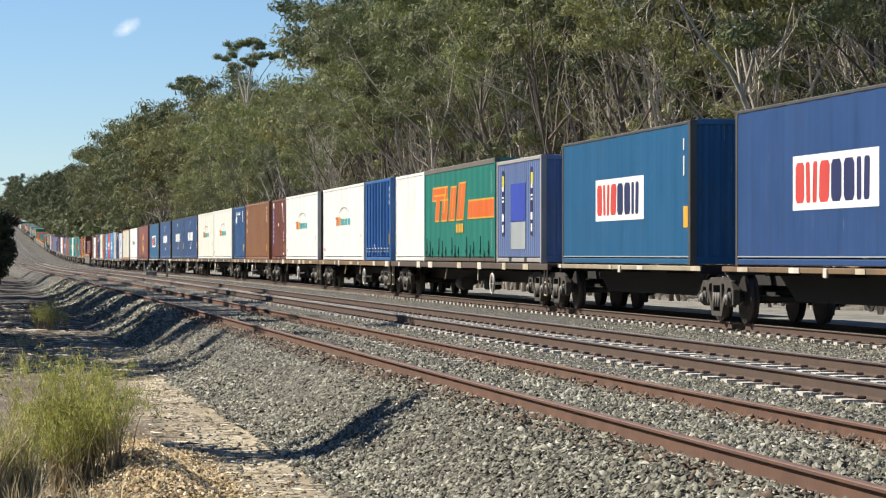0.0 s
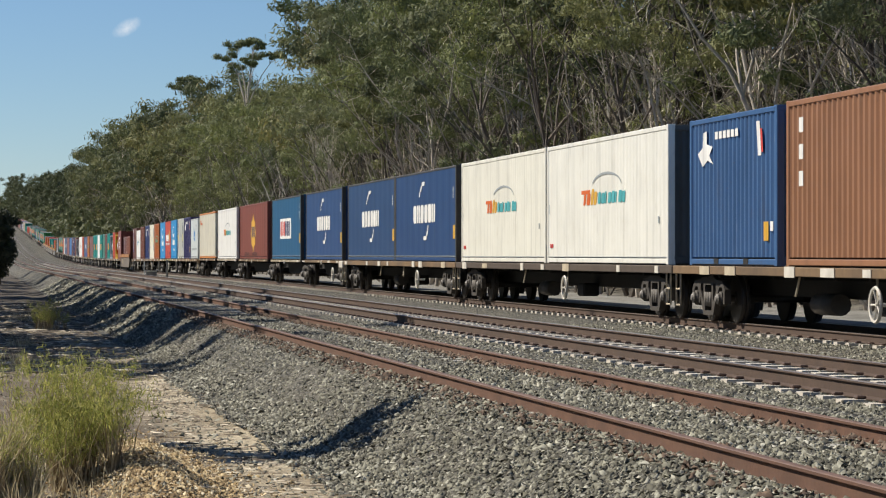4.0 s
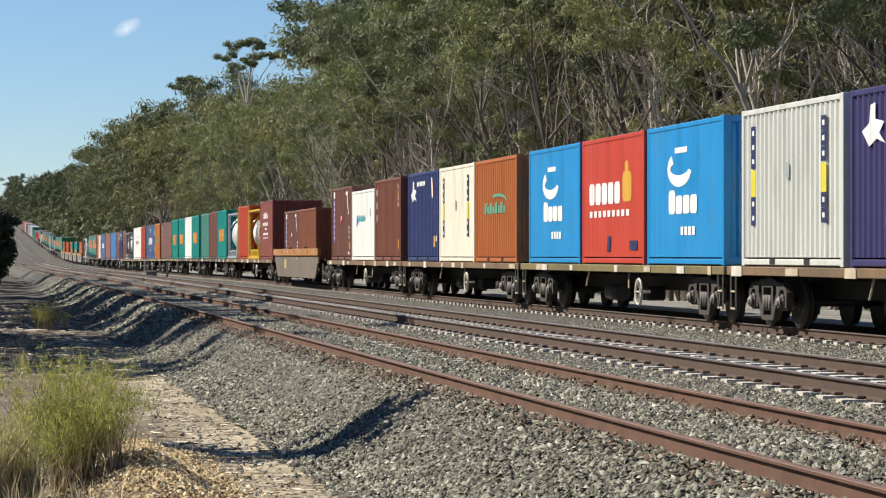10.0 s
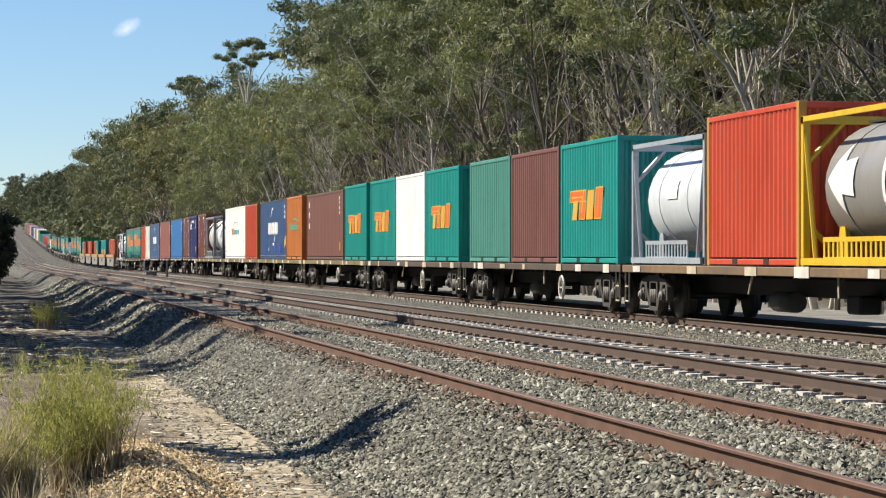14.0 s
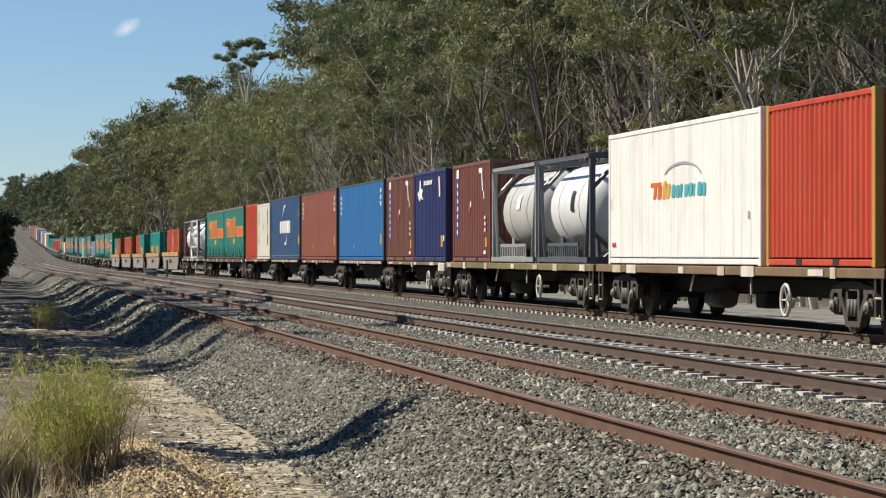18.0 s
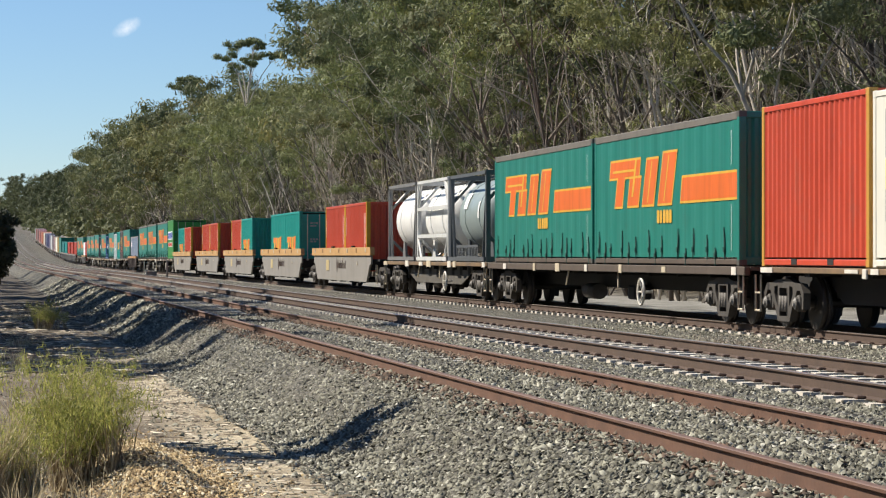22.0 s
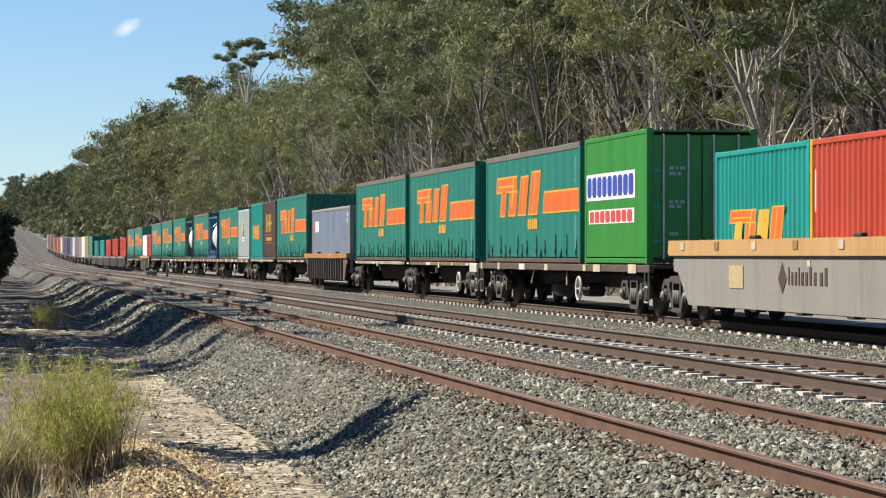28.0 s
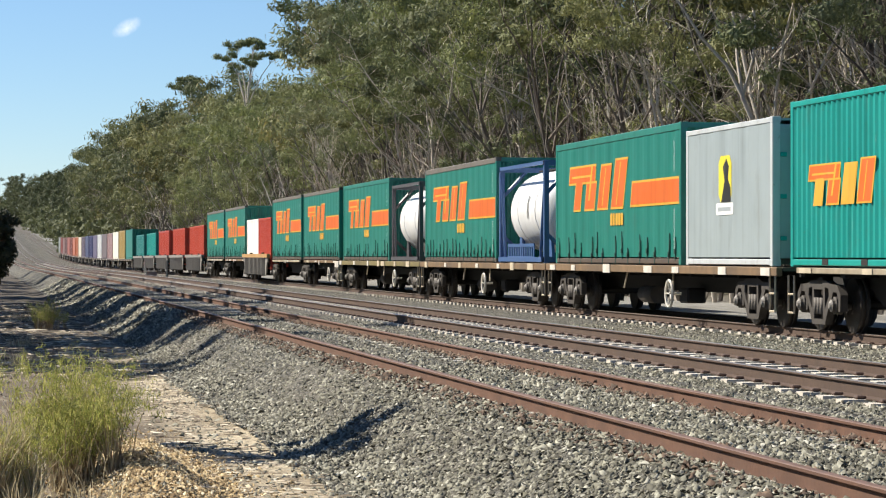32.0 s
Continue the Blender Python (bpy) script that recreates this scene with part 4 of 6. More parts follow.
S(167.1, L40, HI, (0.85, 0.84, 0.75), d_shipping, "reefer", rust=.3, label=BOX_WORDS["w40"])
S(180.22, L40, HI, (0.018, 0.064, 0.19), d_swoosh, "smooth", DK, label="dark blue forty-foot container with worn paint and white shapes")
S(192.52, L40, HI, (0.020, 0.066, 0.18), d_swoosh, "smooth", DK, label="dark blue forty-foot container with worn paint and white shapes")
S(206.44, L40, HI, (0.022, 0.072, 0.21), d_swoosh, "smooth", DK, label="dark blue forty-foot container with worn paint and white shapes")
S(220.71, L40, HI, DEEP_BLUE, d_panel, "smooth", DK, label="blue forty-foot high-cube container with a white name panel")
S(235.17, 14.63, HI, (0.235, 0.06, 0.042), d_gem, "smooth", label="brick-red long container with a gold star")
S(251.93, L40, HI, WHITE, d_shipping, "reefer", rust=.12, label=BOX_WORDS["w40"])
S(266.14, L40, HI - .01, CREAM, d_rolling, "corr", (0.62, 0.22, 0.05), z=BASE + .02, rust=.15, label="cream corrugated forty-foot container with orange rails")
S(279.92, L20, 2.68, (0.66, 0.71, 0.72), d_flag, "smooth", (0.5, 0.54, 0.55), rust=.1, label="pale twenty-foot container with a blue flag shape")
S(286.4, L20, STD, PURPLE, d_rider, "corr", label="dark violet-blue corrugated twenty-foot container")
S(292.8, L20, STD, (0.66, 0.68, 0.63), d_strips, "corr", label="grey corrugated twenty-foot container with dark strips")
S(300.1, L20, STD, SKY, d_crescent, "smooth", label="bright blue twenty-foot container with white shapes")
S(306.45, L20, STD, (0.56, 0.055, 0.03), d_crown, "smooth", label="bright red twenty-foot container with white and yellow shapes")
S(312.8, L20, STD, SKY, d_crescent, "smooth", label="bright blue twenty-foot container with white shapes")
S(320.54, L20, STD, ORANGE, d_script, "corr", label="orange corrugated twenty-foot container with a faded green word shape")
S(326.86, L20, STD, CREAM, d_strips, "smooth", rust=.15, label="cream twenty-foot container with dark strips")
S(333.18, L20, STD, (0.035, 0.055, 0.18), d_rider, "corr", label="blue corrugated twenty-foot container with a white figure")
S(340.88, L20, STD, (0.225, 0.08, 0.05), d_marks, "corr", label=BOX_WORDS["b20"])
S(347.16, L20, 2.62, WHITE, d_small, "smooth", rust=.1, label="low white twenty-foot container with a pale blue mark")
S(353.31, L20, STD, (0.205, 0.085, 0.065), d_column, "corr", label=BOX_WORDS["b20"])
S(364.8, L20, LOW, (0.28, 0.095, 0.05), None, "corr", z=.57 + SUNK, label="orange-brown corrugated twenty-foot container in a well")
S(370.91, L20, LOW, (0.205, 0.085, 0.065), d_column, "corr", z=.57 + SUNK, label="brown corrugated twenty-foot container in a well")
S(382.35, L20, HI, (0.245, 0.062, 0.048), d_brown_words, "smooth", label="brick-red twenty-foot high container with white word shapes")
tank(388.37, (0.27, 0.26, 0.24), (0.70, 0.46, 0.02), "grey tank container in a yellow frame with a white arrow", [(WH, [(-1.9, .1), (-1.15, .72), (-1.15, .4), (-.55, .45), (-.55, -.2), (-1.15, -.15), (-1.15, -.5)]), (WH, bar(.9, -.45, .14, .9)), (WH, bar(.9, .35, .6, .13)), (WH, bar(.9, -.45, .6, .13))])
S(394.55, L20, STD, (0.60, 0.075, 0.03), None, "corr", label="red corrugated twenty-foot container", frame_color=(0.55, 0.30, 0.05))
tank(400.8, (0.68, 0.72, 0.74), (0.36, 0.40, 0.44), "pale silver tank container in a grey frame", [(WH, bar(-.4, 0, .8, .4))])
S(408.19, L20, STD, TEALG, lambda L, H: d_freight(L, H, False), "corr", label=BOX_WORDS["g20"])
S(414.5, L20, STD, (0.22, 0.09, 0.075), None, "corr", label="plain brown corrugated twenty-foot container")
S(420.8, L20, STD, FADEG, None, "corr", label="faded green corrugated twenty-foot container")
S(428.77, L20, STD, TEALG, lambda L, H: d_freight(L, H, False), "corr", label=BOX_WORDS["g20"])
S(435.1, L20, STD, WHITE, None, "smooth", rust=.1, label="plain white twenty-foot container")
S(441.4, L20, STD, TEALG, lambda L, H: d_freight(L, H, False), "corr", label=BOX_WORDS["g20"])
S(448.56, L20, STD, TEALG, lambda L, H: d_freight(L, H, False), "corr", label=BOX_WORDS["g20"])
S(455.1, L40, HI - .1, (0.185, 0.07, 0.05), d_marks, "smooth", (0.15, 0.08, 0.06), label="dull brown forty-foot container with white marks")
S(469.3, L20, STD, (0.62, 0.205, 0.045), d_script, "corr", label="orange corrugated twenty-foot container with a faded green word shape")
S(475.47, L40, STD, (0.022, 0.068, 0.18), d_patched, "smooth", DK, label="dark blue forty-foot container with white shapes")
S(489.38, L20, STD, (0.58, 0.07, 0.03), None, "corr", label="red corrugated twenty-foot container with a yellow post", frame_color=(0.55, 0.30, 0.05))
S(495.8, L40, HI, (0.90, 0.90, 0.85), d_shipping, "reefer", rust=.3, label=BOX_WORDS["w40"])
tank(509.87, (0.85, 0.86, 0.86), (0.10, 0.11, 0.13), "white tank container in a dark frame with a blue base", [(BK, bar(.3, -.1, .35, .5))])
tank(516.2, (0.60, 0.60, 0.57), (0.33, 0.34, 0.34), "pale grey tank container in a grey frame", [(WH, bar(-.2, .05, .5, .4))])
S(522.6, L20, STD, (0.22, 0.08, 0.06), d_column, "corr", label=BOX_WORDS["b20"])
S(530.0, L20, STD, (0.03, 0.045, 0.165), d_rider, "corr", label="dark blue corrugated twenty-foot container with a white figure")
S(536.26, L20, STD, (0.205, 0.085, 0.065), d_column, "corr", label=BOX_WORDS["b20"])
S(543.05, L40, HI, (0.012, 0.145, 0.41), d_codes, "smooth", DK, label="mid-blue forty-foot high-cube container")
S(556.08, L40, HI, (0.265, 0.07, 0.045), d_codes, "smooth", DK, label="brick-red forty-foot high-cube container with scratches")
S(568.99, L40, HI, (0.018, 0.07, 0.185), d_swoosh, "smooth", DK, label="dark blue forty-foot container with worn paint and white shapes")
S(581.94, L20, HI - .1, (0.73, 0.71, 0.62), d_strips, "smooth", rust=.12, label="off-white twenty-foot container with dark strips")
S(588.18, L20, STD, (0.58, 0.07, 0.03), None, "corr", label="red corrugated twenty-foot container with a yellow post", frame_color=(0.55, 0.30, 0.05))
S(595.74, L40, HI, DEEP_GREEN, d_freight, "curtain", DK, label=BOX_WORDS["curtain"])
S(608.17, L40, HI, DEEP_GREEN, d_freight, "curtain", DK, label=BOX_WORDS["curtain"])
tank(621.67, (0.27, 0.33, 0.33), (0.10, 0.11, 0.12), "grey-green tank container in a dark frame", [(WH, bar(-1.4, .2, .6, .5)), (WH, bar(1.0, -.1, .2, .5))])
tank(627.99, (0.84, 0.84, 0.82), (0.62, 0.63, 0.62), "white tank container with side beams", None, True, skirt=False)
tank(634.3, (0.86, 0.86, 0.84), (0.20, 0.20, 0.20), "white tank container in a dark frame", None, skirt=False)
for p, cols in ((645.89, "rr"), (667.57, "gg"), (689.32, "gr"), (710.55, "rr"), (732.30, "rg")):
    for i, c in enumerate(cols):
        S(p + 6.1 * i, L20, LOW, TEALG if c == "g" else (0.53, 0.065, 0.032), (lambda L, H: [(k, [(a, b - .10) for a, b in q]) for k, q in d_freight(L, H, False)]) if c == "g" else d_bright_bars, "corr",
          None if c == "g" else (0.62, 0.36, 0.02), z=.51 + SUNK, doors=(i == 0 and c == "g" and p < 680), label=BOX_WORDS["g20"] if c == "g" else "red corrugated twenty-foot container with yellow posts in a well")
S(749.94, L20, HI, (0.03, 0.24, 0.035), d_arrow_green, "smooth", doors=True, label="bright green twenty-foot container with white panels")
S(756.5, L40, HI, DEEP_GREEN, d_freight, "curtain", DK, label=BOX_WORDS["curtain"])
S(770.44, L40, HI, DEEP_GREEN, d_freight, "curtain", DK, label=BOX_WORDS["curtain"])
S(783.51, L40, HI, DEEP_GREEN, d_freight, "curtain", DK, label=BOX_WORDS["curtain"])
S(797.61, L40, LOW, (0.26, 0.32, 0.43), d_slate, "corr", (0.34, 0.32, 0.28), z=.46 + SUNK, rust=.8, label="slate-blue forty-foot container with rust stains in a well")
S(811.93, L40, HI, DEEP_GREEN, d_freight, "curtain", (0.02, 0.2, 0.16), label=BOX_WORDS["curtain"])
S(824.72, L20, STD, (0.105, 0.07, 0.058), d_gold_bars, "corr", label="dark brown corrugated twenty-foot container with yellow shapes")
S(830.96, L20, STD, TEALG, lambda L, H: d_freight(L, H, False), "corr", label=BOX_WORDS["g20"])
S(838.12, L20, 2.68, (0.34, 0.40, 0.415), d_gold_oval, "smooth", (0.55, 0.59, 0.60), rust=.1, doors=True, label="pale grey twenty-foot container with a yellow panel shape")
S(844.6, L40, HI, DEEP_GREEN, d_freight, "curtain", (0.02, 0.2, 0.16), label=BOX_WORDS["curtain"])
tank(858.19, (0.86, 0.87, 0.87), (0.06, 0.13, 0.30), "white tank container in a blue frame", [(BK, bar(.2, -.2, .1, .6))])
S(864.7, L40, HI, DEEP_GREEN, d_freight, "curtain", DK, label=BOX_WORDS["curtain"])
tank(878.06, (0.86, 0.87, 0.87), (0.09, 0.09, 0.10), "white tank container in a dark frame", None, skirt=False)
S(884.8, L40, HI, DEEP_GREEN, d_freight, "curtain", (0.02, 0.2, 0.16), label=BOX_WORDS["curtain"])
for p in (898.3, 911.4, 937.9, 951.0):
    S(p, L40, HI, DEEP_GREEN, d_freight, "curtain", DK, label=BOX_WORDS["curtain"])
S(924.4, L20, LOW, (0.52, 0.065, 0.04), None, "corr", z=.42 + SUNK, label="red corrugated twenty-foot container in a well")
S(930.6, L20, LOW, WHITE, None, "smooth", z=.42 + SUNK, rust=.1, label="white twenty-foot container in a well")
for p, c in ((966.0, (0.53, 0.065, 0.032)), (982.6, (0.53, 0.065, 0.032)), (999.2, (0.50, 0.06, 0.032)), (1015.8, TEALG), (1032.4, (0.03, 0.24, 0.22))):
    S(p, L40, LOW, c, None, "corr", z=.51 + SUNK, label="red forty-foot container in a well" if c[0] > .3 else "green forty-foot container in a well")
TAIL = [DEEP_GREEN, (0.45, 0.31, 0.10), CREAM, (0.42, 0.27, 0.26), (0.15, 0.11, 0.11), (0.7, 0.7, 0.68), (0.11, 0.085, 0.15), (0.05, 0.05, 0.13), (0.045, 0.05, 0.12), (0.16, 0.12, 0.15), (0.64, 0.58, 0.46),
        (0.46, 0.14, 0.05), (0.44, 0.13, 0.06), (0.24, 0.09, 0.07), (0.35, 0.10, 0.07), (0.17, 0.09, 0.08), (0.21, 0.11, 0.09), (0.30, 0.08, 0.06), (0.24, 0.27, 0.25)]
for i, c in enumerate(TAIL):
    S(1051.5 + 13.85 * i, L40, HI if i % 3 else STD, c, None, "corr" if i % 2 else "smooth", label="far forty-foot container near the train's tail")

FLATS = [(66.2, 92.6, DARK_SILL), (92.9, 113.2, RUST_SILL), (113.4, 133.4, RUST_SILL), (133.5, 154.0, RUST_SILL), (154.1, 179.8, DARK_SILL), (179.9, 205.4, RUST_SILL), (279.3, 299.6, RUST_SILL), (299.8, 319.6, OLIVE_SILL),
         (319.9, 340.0, RUST_SILL), (340.2, 360.2, RUST_SILL), (382.0, 407.4, RUST_SILL), (407.6, 427.8, DARK_SILL), (428.0, 448.0, DARK_SILL), (448.2, 468.2, OLIVE_SILL), (468.5, 488.5, OLIVE_SILL), (488.7, 508.9, RUST_SILL), (509.2, 529.4, OLIVE_SILL),
         (749.4, 769.4, DARK_SILL), (837.6, 857.6, RUST_SILL), (857.7, 877.5, RUST_SILL), (877.6, 897.6, OLIVE_SILL)]
for i, (a, b, c) in enumerate(FLATS):
    flat_wagon(a, b, c, i)
flat_wagon(595.1, 621.0, DARK_SILL, 31)
flat_wagon(621.2, 641.0, RUST_SILL, 32, True)
SETS = [[(36.2, 51.0), (51.0, 66.0)], [(205.6, 219.7), (219.7, 234.0), (234.0, 250.9), (250.9, 265.1), (265.1, 279.1)], [(529.6, 542.7), (542.7, 555.7), (555.7, 568.6), (568.6, 581.5), (581.5, 594.9)],
        [(769.6, 783.1), (783.1, 796.2)], [(811.4, 824.4), (824.4, 837.4)], [(897.8, 910.9), (910.9, 923.7)], [(937.3, 950.5), (950.5, 963.4)]]
for s, spans in enumerate(SETS):
    for i, (a, b) in enumerate(spans):
        skeletal_wagon(a, b, i == 0 and s != 4 and s != 6, i == len(spans) - 1 and s not in (0, 3, 5), s * 10 + i, i % 2 == 0)
for i, p in enumerate((645.89, 667.57, 689.32, 710.55, 732.30)):
    well_wagon(p - 2.7, p + 14.9, WELL_GREY, WELL_TAN, i, i == 0, i == 4, 2.05)
well_wagon(364.8 - 2.7, 364.8 + 14.9, WELL_DUSTY, WELL_ORANGE, 6, True, True, 1.6)
well_wagon(797.61 - .9, 797.61 + 13.1, WELL_BROWN, WELL_ORANGE, 8, False, False, .6, True)
well_wagon(924.4 - .4, 924.4 + 12.6, WELL_GREY, WELL_TAN, 9, False, False, .6, True)
for i, p in enumerate((966.0, 982.6, 999.2, 1015.8, 1032.4)):
    well_wagon(p - 1.1, p + 13.3, WELL_GREY, WELL_GREY, 10 + 2 * i, i == 0, i == 4, 1.1, True)
for i in range(0, len(TAIL), 2):
    flat_wagon(1051.0 + 13.85 * i, 1051.0 + 13.85 * min(i + 2, len(TAIL)) - .5, DARK_SILL, 50 + i)


# ---- ground ----
def bank(x, y):
    """Ground height under the ballast, across the line."""
    g = grade(y) if y > 0 else 0.0
    if x < 2.7:
        z = -.75 + .06 * noise.noise((x * .8, y * .25, 3.1)) + .04 * noise.noise((x * 2.1, y * .9, 5.0)) + .05 * smooth01(0.5, -6, x)
        z += .37 * math.exp(-((x - 1.25) / .45) ** 2 - ((y - 21.6) / 3.0) ** 2) + .08 * math.exp(-((x - .5) / .6) ** 2 - ((y - 20) / 4) ** 2)
        z -= .04 * math.exp(-((x - 2.35) / .4) ** 2)
    elif x < 4.25:
        z = -.75 + .62 * smooth01(2.95, 4.28, x) + .05 * noise.noise((x * 1.3, y * .5, 9.0)) * (1 - smooth01(3.7, 4.25, x))
    elif x < 6.5:
        z = -.124
    elif x < 7.1:
        z = -.235
    elif x < 10.0:
        z = -.187
    elif x < 13.2:
        z = -.20 - .20 * smooth01(10.0, 11.5, x)
    elif x < 16.9:
        z = -.205 - SUNK
    else:
        z = -.375 + .55 * smooth01(23.5, 28.5, x) + max(0, x - 26) * .05 + .2 * noise.noise((x * .1, y * .08, 7)) * smooth01(22, 27, x)
        z += max(0, x - 40) * .10 * smooth01(250, 700, y)
    if x < -6:
        z += .03 * (-6 - x) * smooth01(-6, -60, x)
    return z + g


def sheet(name, xs, ys, material, lift=0.0, label="", kind="structure"):
    me = bpy.data.meshes.new(name)
    vs = [(x, y, bank(x, y) + lift - (.4 if lift and 3.2 < x < 17.7 else 0)) for y in ys for x in xs]
    nx = len(xs)
    fs = [(j * nx + i, j * nx + i + 1, (j + 1) * nx + i + 1, (j + 1) * nx + i) for j in range(len(ys) - 1) for i in range(nx - 1)]
    me.from_pydata(vs, [], fs)
    me.materials.append(material)
    for p in me.polygons:
        p.use_smooth = True
    return tagged(new(name, me), label, "", "", kind)


def ground_material():
    m = bpy.data.materials.new("ground_cover")
    n, l, b = nodes_of(m)
    geo = n.new("ShaderNodeNewGeometry")
    xyz = n.new("ShaderNodeSeparateXYZ")
    l.new(geo.outputs["Position"], xyz.inputs[0])
    fine = noise_node(n, l, 34, 6)
    mid = noise_node(n, l, 1.1, 5, stretch=(.8, .5, 1))
    dirt = ramp(n, l, mid.outputs[0], [(.34, (.085, .066, .047)), (.52, (.17, .134, .092)), (.70, (.38, .32, .23))])
    dirt_fine = mix(n, l, .8, dirt.outputs[0], ramp(n, l, fine.outputs[0], [(.3, (.45, .45, .45)), (.7, (1.35, 1.35, 1.35))]).outputs[0], "MULTIPLY")
    # a strip of washed pale sand lies along the foot of the ballast
    wash = n.new("ShaderNodeMapRange")
    wash.inputs[1].default_value, wash.inputs[2].default_value = 1.7, 2.3
    l.new(xyz.outputs[0], wash.inputs[0])
    sand = mix(n, l, .8, ramp(n, l, mid.outputs[0], [(.38, (.31, .255, .17)), (.6, (.57, .49, .35))]).outputs[0], ramp(n, l, fine.outputs[0], [(.3, (.6, .6, .6)), (.7, (1.25, 1.25, 1.25))]).outputs[0], "MULTIPLY")
    dirt_fine = mix(n, l, wash.outputs[0], dirt_fine, sand)
    # littered dirt farther along is darkened, the trees' shade put into its colour
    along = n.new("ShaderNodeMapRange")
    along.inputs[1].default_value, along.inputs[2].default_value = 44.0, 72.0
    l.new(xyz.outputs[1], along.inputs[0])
    twigs_in_shade = ramp(n, l, mid.outputs[0], [(.32, (.035, .028, .021)), (.50, (.068, .054, .04)), (.66, (.19, .16, .115))])
    dirt_fine = mix(n, l, along.outputs[0], dirt_fine, mix(n, l, .8, twigs_in_shade.outputs[0], ramp(n, l, fine.outputs[0], [(.3, (.5, .5, .5)), (.7, (1.3, 1.3, 1.3))]).outputs[0], "MULTIPLY"))
    litter = ramp(n, l, mid.outputs[0], [(.3, (.055, .045, .03)), (.6, (.115, .095, .06)), (.8, (.085, .10, .045))])
    edge = n.new("ShaderNodeMapRange")
    edge.inputs[1].default_value, edge.inputs[2].default_value = 23.0, 25.5
    l.new(xyz.outputs[0], edge.inputs[0])
    road = n.new("ShaderNodeMapRange")
    road.inputs[1].default_value, road.inputs[2].default_value = 14.0, 16.0
    l.new(xyz.outputs[0], road.inputs[0])
    gravel = mix(n, l, .8, ramp(n, l, mid.outputs[0], [(.35, (.17, .165, .15)), (.65, (.30, .295, .275))]).outputs[0], ramp(n, l, fine.outputs[0], [(.3, (.6, .6, .6)), (.7, (1.25, 1.25, 1.25))]).outputs[0], "MULTIPLY")
    verge = mix(n, l, road.outputs[0], dirt_fine, gravel)
    l.new(mix(n, l, edge.outputs[0], verge, litter.outputs[0]), b.inputs["Base Color"])
    b.inputs["Roughness"].default_value = .95
    bump(n, l, b, fine.outputs[0], .6, .03)
    return m


def ballast_material(name, lo, hi, tint):
    m = bpy.data.materials.new(name)
    n, l, b = nodes_of(m)
    tc = n.new("ShaderNodeTexCoord")
    v = n.new("ShaderNodeTexVoronoi")
    v.inputs["Scale"].default_value = 17
    l.new(tc.outputs["Object"], v.inputs["Vector"])
    bw = n.new("ShaderNodeRGBToBW")
    l.new(v.outputs["Color"], bw.inputs[0])
    st = ramp(n, l, bw.outputs[0], [(.2, lo), (.5, tuple((a + c) / 2 for a, c in zip(lo, hi))), (.85, hi)])
    # shade in the crevices between stones, painted into the colour
    gap_shade = ramp(n, l, v.outputs["Distance"], [(.25, (1, 1, 1)), (.62, (.28, .28, .28))])
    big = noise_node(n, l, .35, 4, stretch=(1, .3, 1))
    col = mix(n, l, 1.0, st.outputs[0], gap_shade.outputs[0], "MULTIPLY")
    col = mix(n, l, ramp(n, l, big.outputs[0], [(.45, (0, 0, 0)), (.75, (.5, .5, .5))]).outputs[0], col, tint)
    l.new(col, b.inputs["Base Color"])
    b.inputs["Roughness"].default_value = .9
    bump(n, l, b, v.outputs["Distance"], 1.0, -.07)
    return m


GROUND = ground_material()
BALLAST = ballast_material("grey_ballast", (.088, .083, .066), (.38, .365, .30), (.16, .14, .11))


def spread(a, b, n, power=1.0):
    return [a + (b - a) * (i / (n - 1)) ** power for i in range(n)]


YS = [-900, -400, -150, -60, -20] + spread(0, 120, 121) + spread(122, 420, 100) + spread(430, 1400, 60) + [1700, 2200, 3000, 4200]
XS_G = [-3000, -1200, -500, -200, -90, -40, -20, -12, -8, -5] + spread(-4, 2.6, 34) + [2.75, 2.9, 3.1, 3.3, 3.6, 4.0, 4.3, 10, 13, 16.6, 17.5, 17.9, 18.5, 20, 22, 24, 28, 34, 42, 55, 75, 110, 180, 400, 1000, 3000]
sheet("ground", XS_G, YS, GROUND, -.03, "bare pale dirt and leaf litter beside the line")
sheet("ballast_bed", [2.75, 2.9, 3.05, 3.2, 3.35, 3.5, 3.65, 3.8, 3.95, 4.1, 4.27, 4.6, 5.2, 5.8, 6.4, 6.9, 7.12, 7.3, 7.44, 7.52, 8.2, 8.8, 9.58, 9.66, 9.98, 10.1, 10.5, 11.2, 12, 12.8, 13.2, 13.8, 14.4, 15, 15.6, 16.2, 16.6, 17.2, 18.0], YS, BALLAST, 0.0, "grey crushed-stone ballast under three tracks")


# ---- tracks ----
RAIL_RUST = plain("rusted_rail", (.125, .060, .036), .85, 0, 22, .35, (.075, .038, .025))
RAIL_WORN = plain("worn_rail", (.085, .052, .036), .8, 0, 22, .3, (.055, .035, .026))
RAIL_HEAD = plain("polished_rail_head", (.34, .30, .27), .35, .5, 30, .2)
RAIL_HEAD_DULL = plain("dull_rail_head", (.20, .12, .085), .55, .1, 30, .25)
CONCRETE = plain("pale_sleeper_concrete", (.62, .575, .50), .85, 0, 9, .2, (.42, .37, .31))
OLD_CONCRETE = plain("grimy_sleeper", (.46, .44, .39), .9, 0, 9, .25, (.30, .27, .23))
CLIP = plain("rusty_clip", (.085, .05, .038), .8, 0, 20, .4)
HEAD_Y = [-850, -300, -60] + spread(0, 300, 101) + spread(310, 1400, 70)


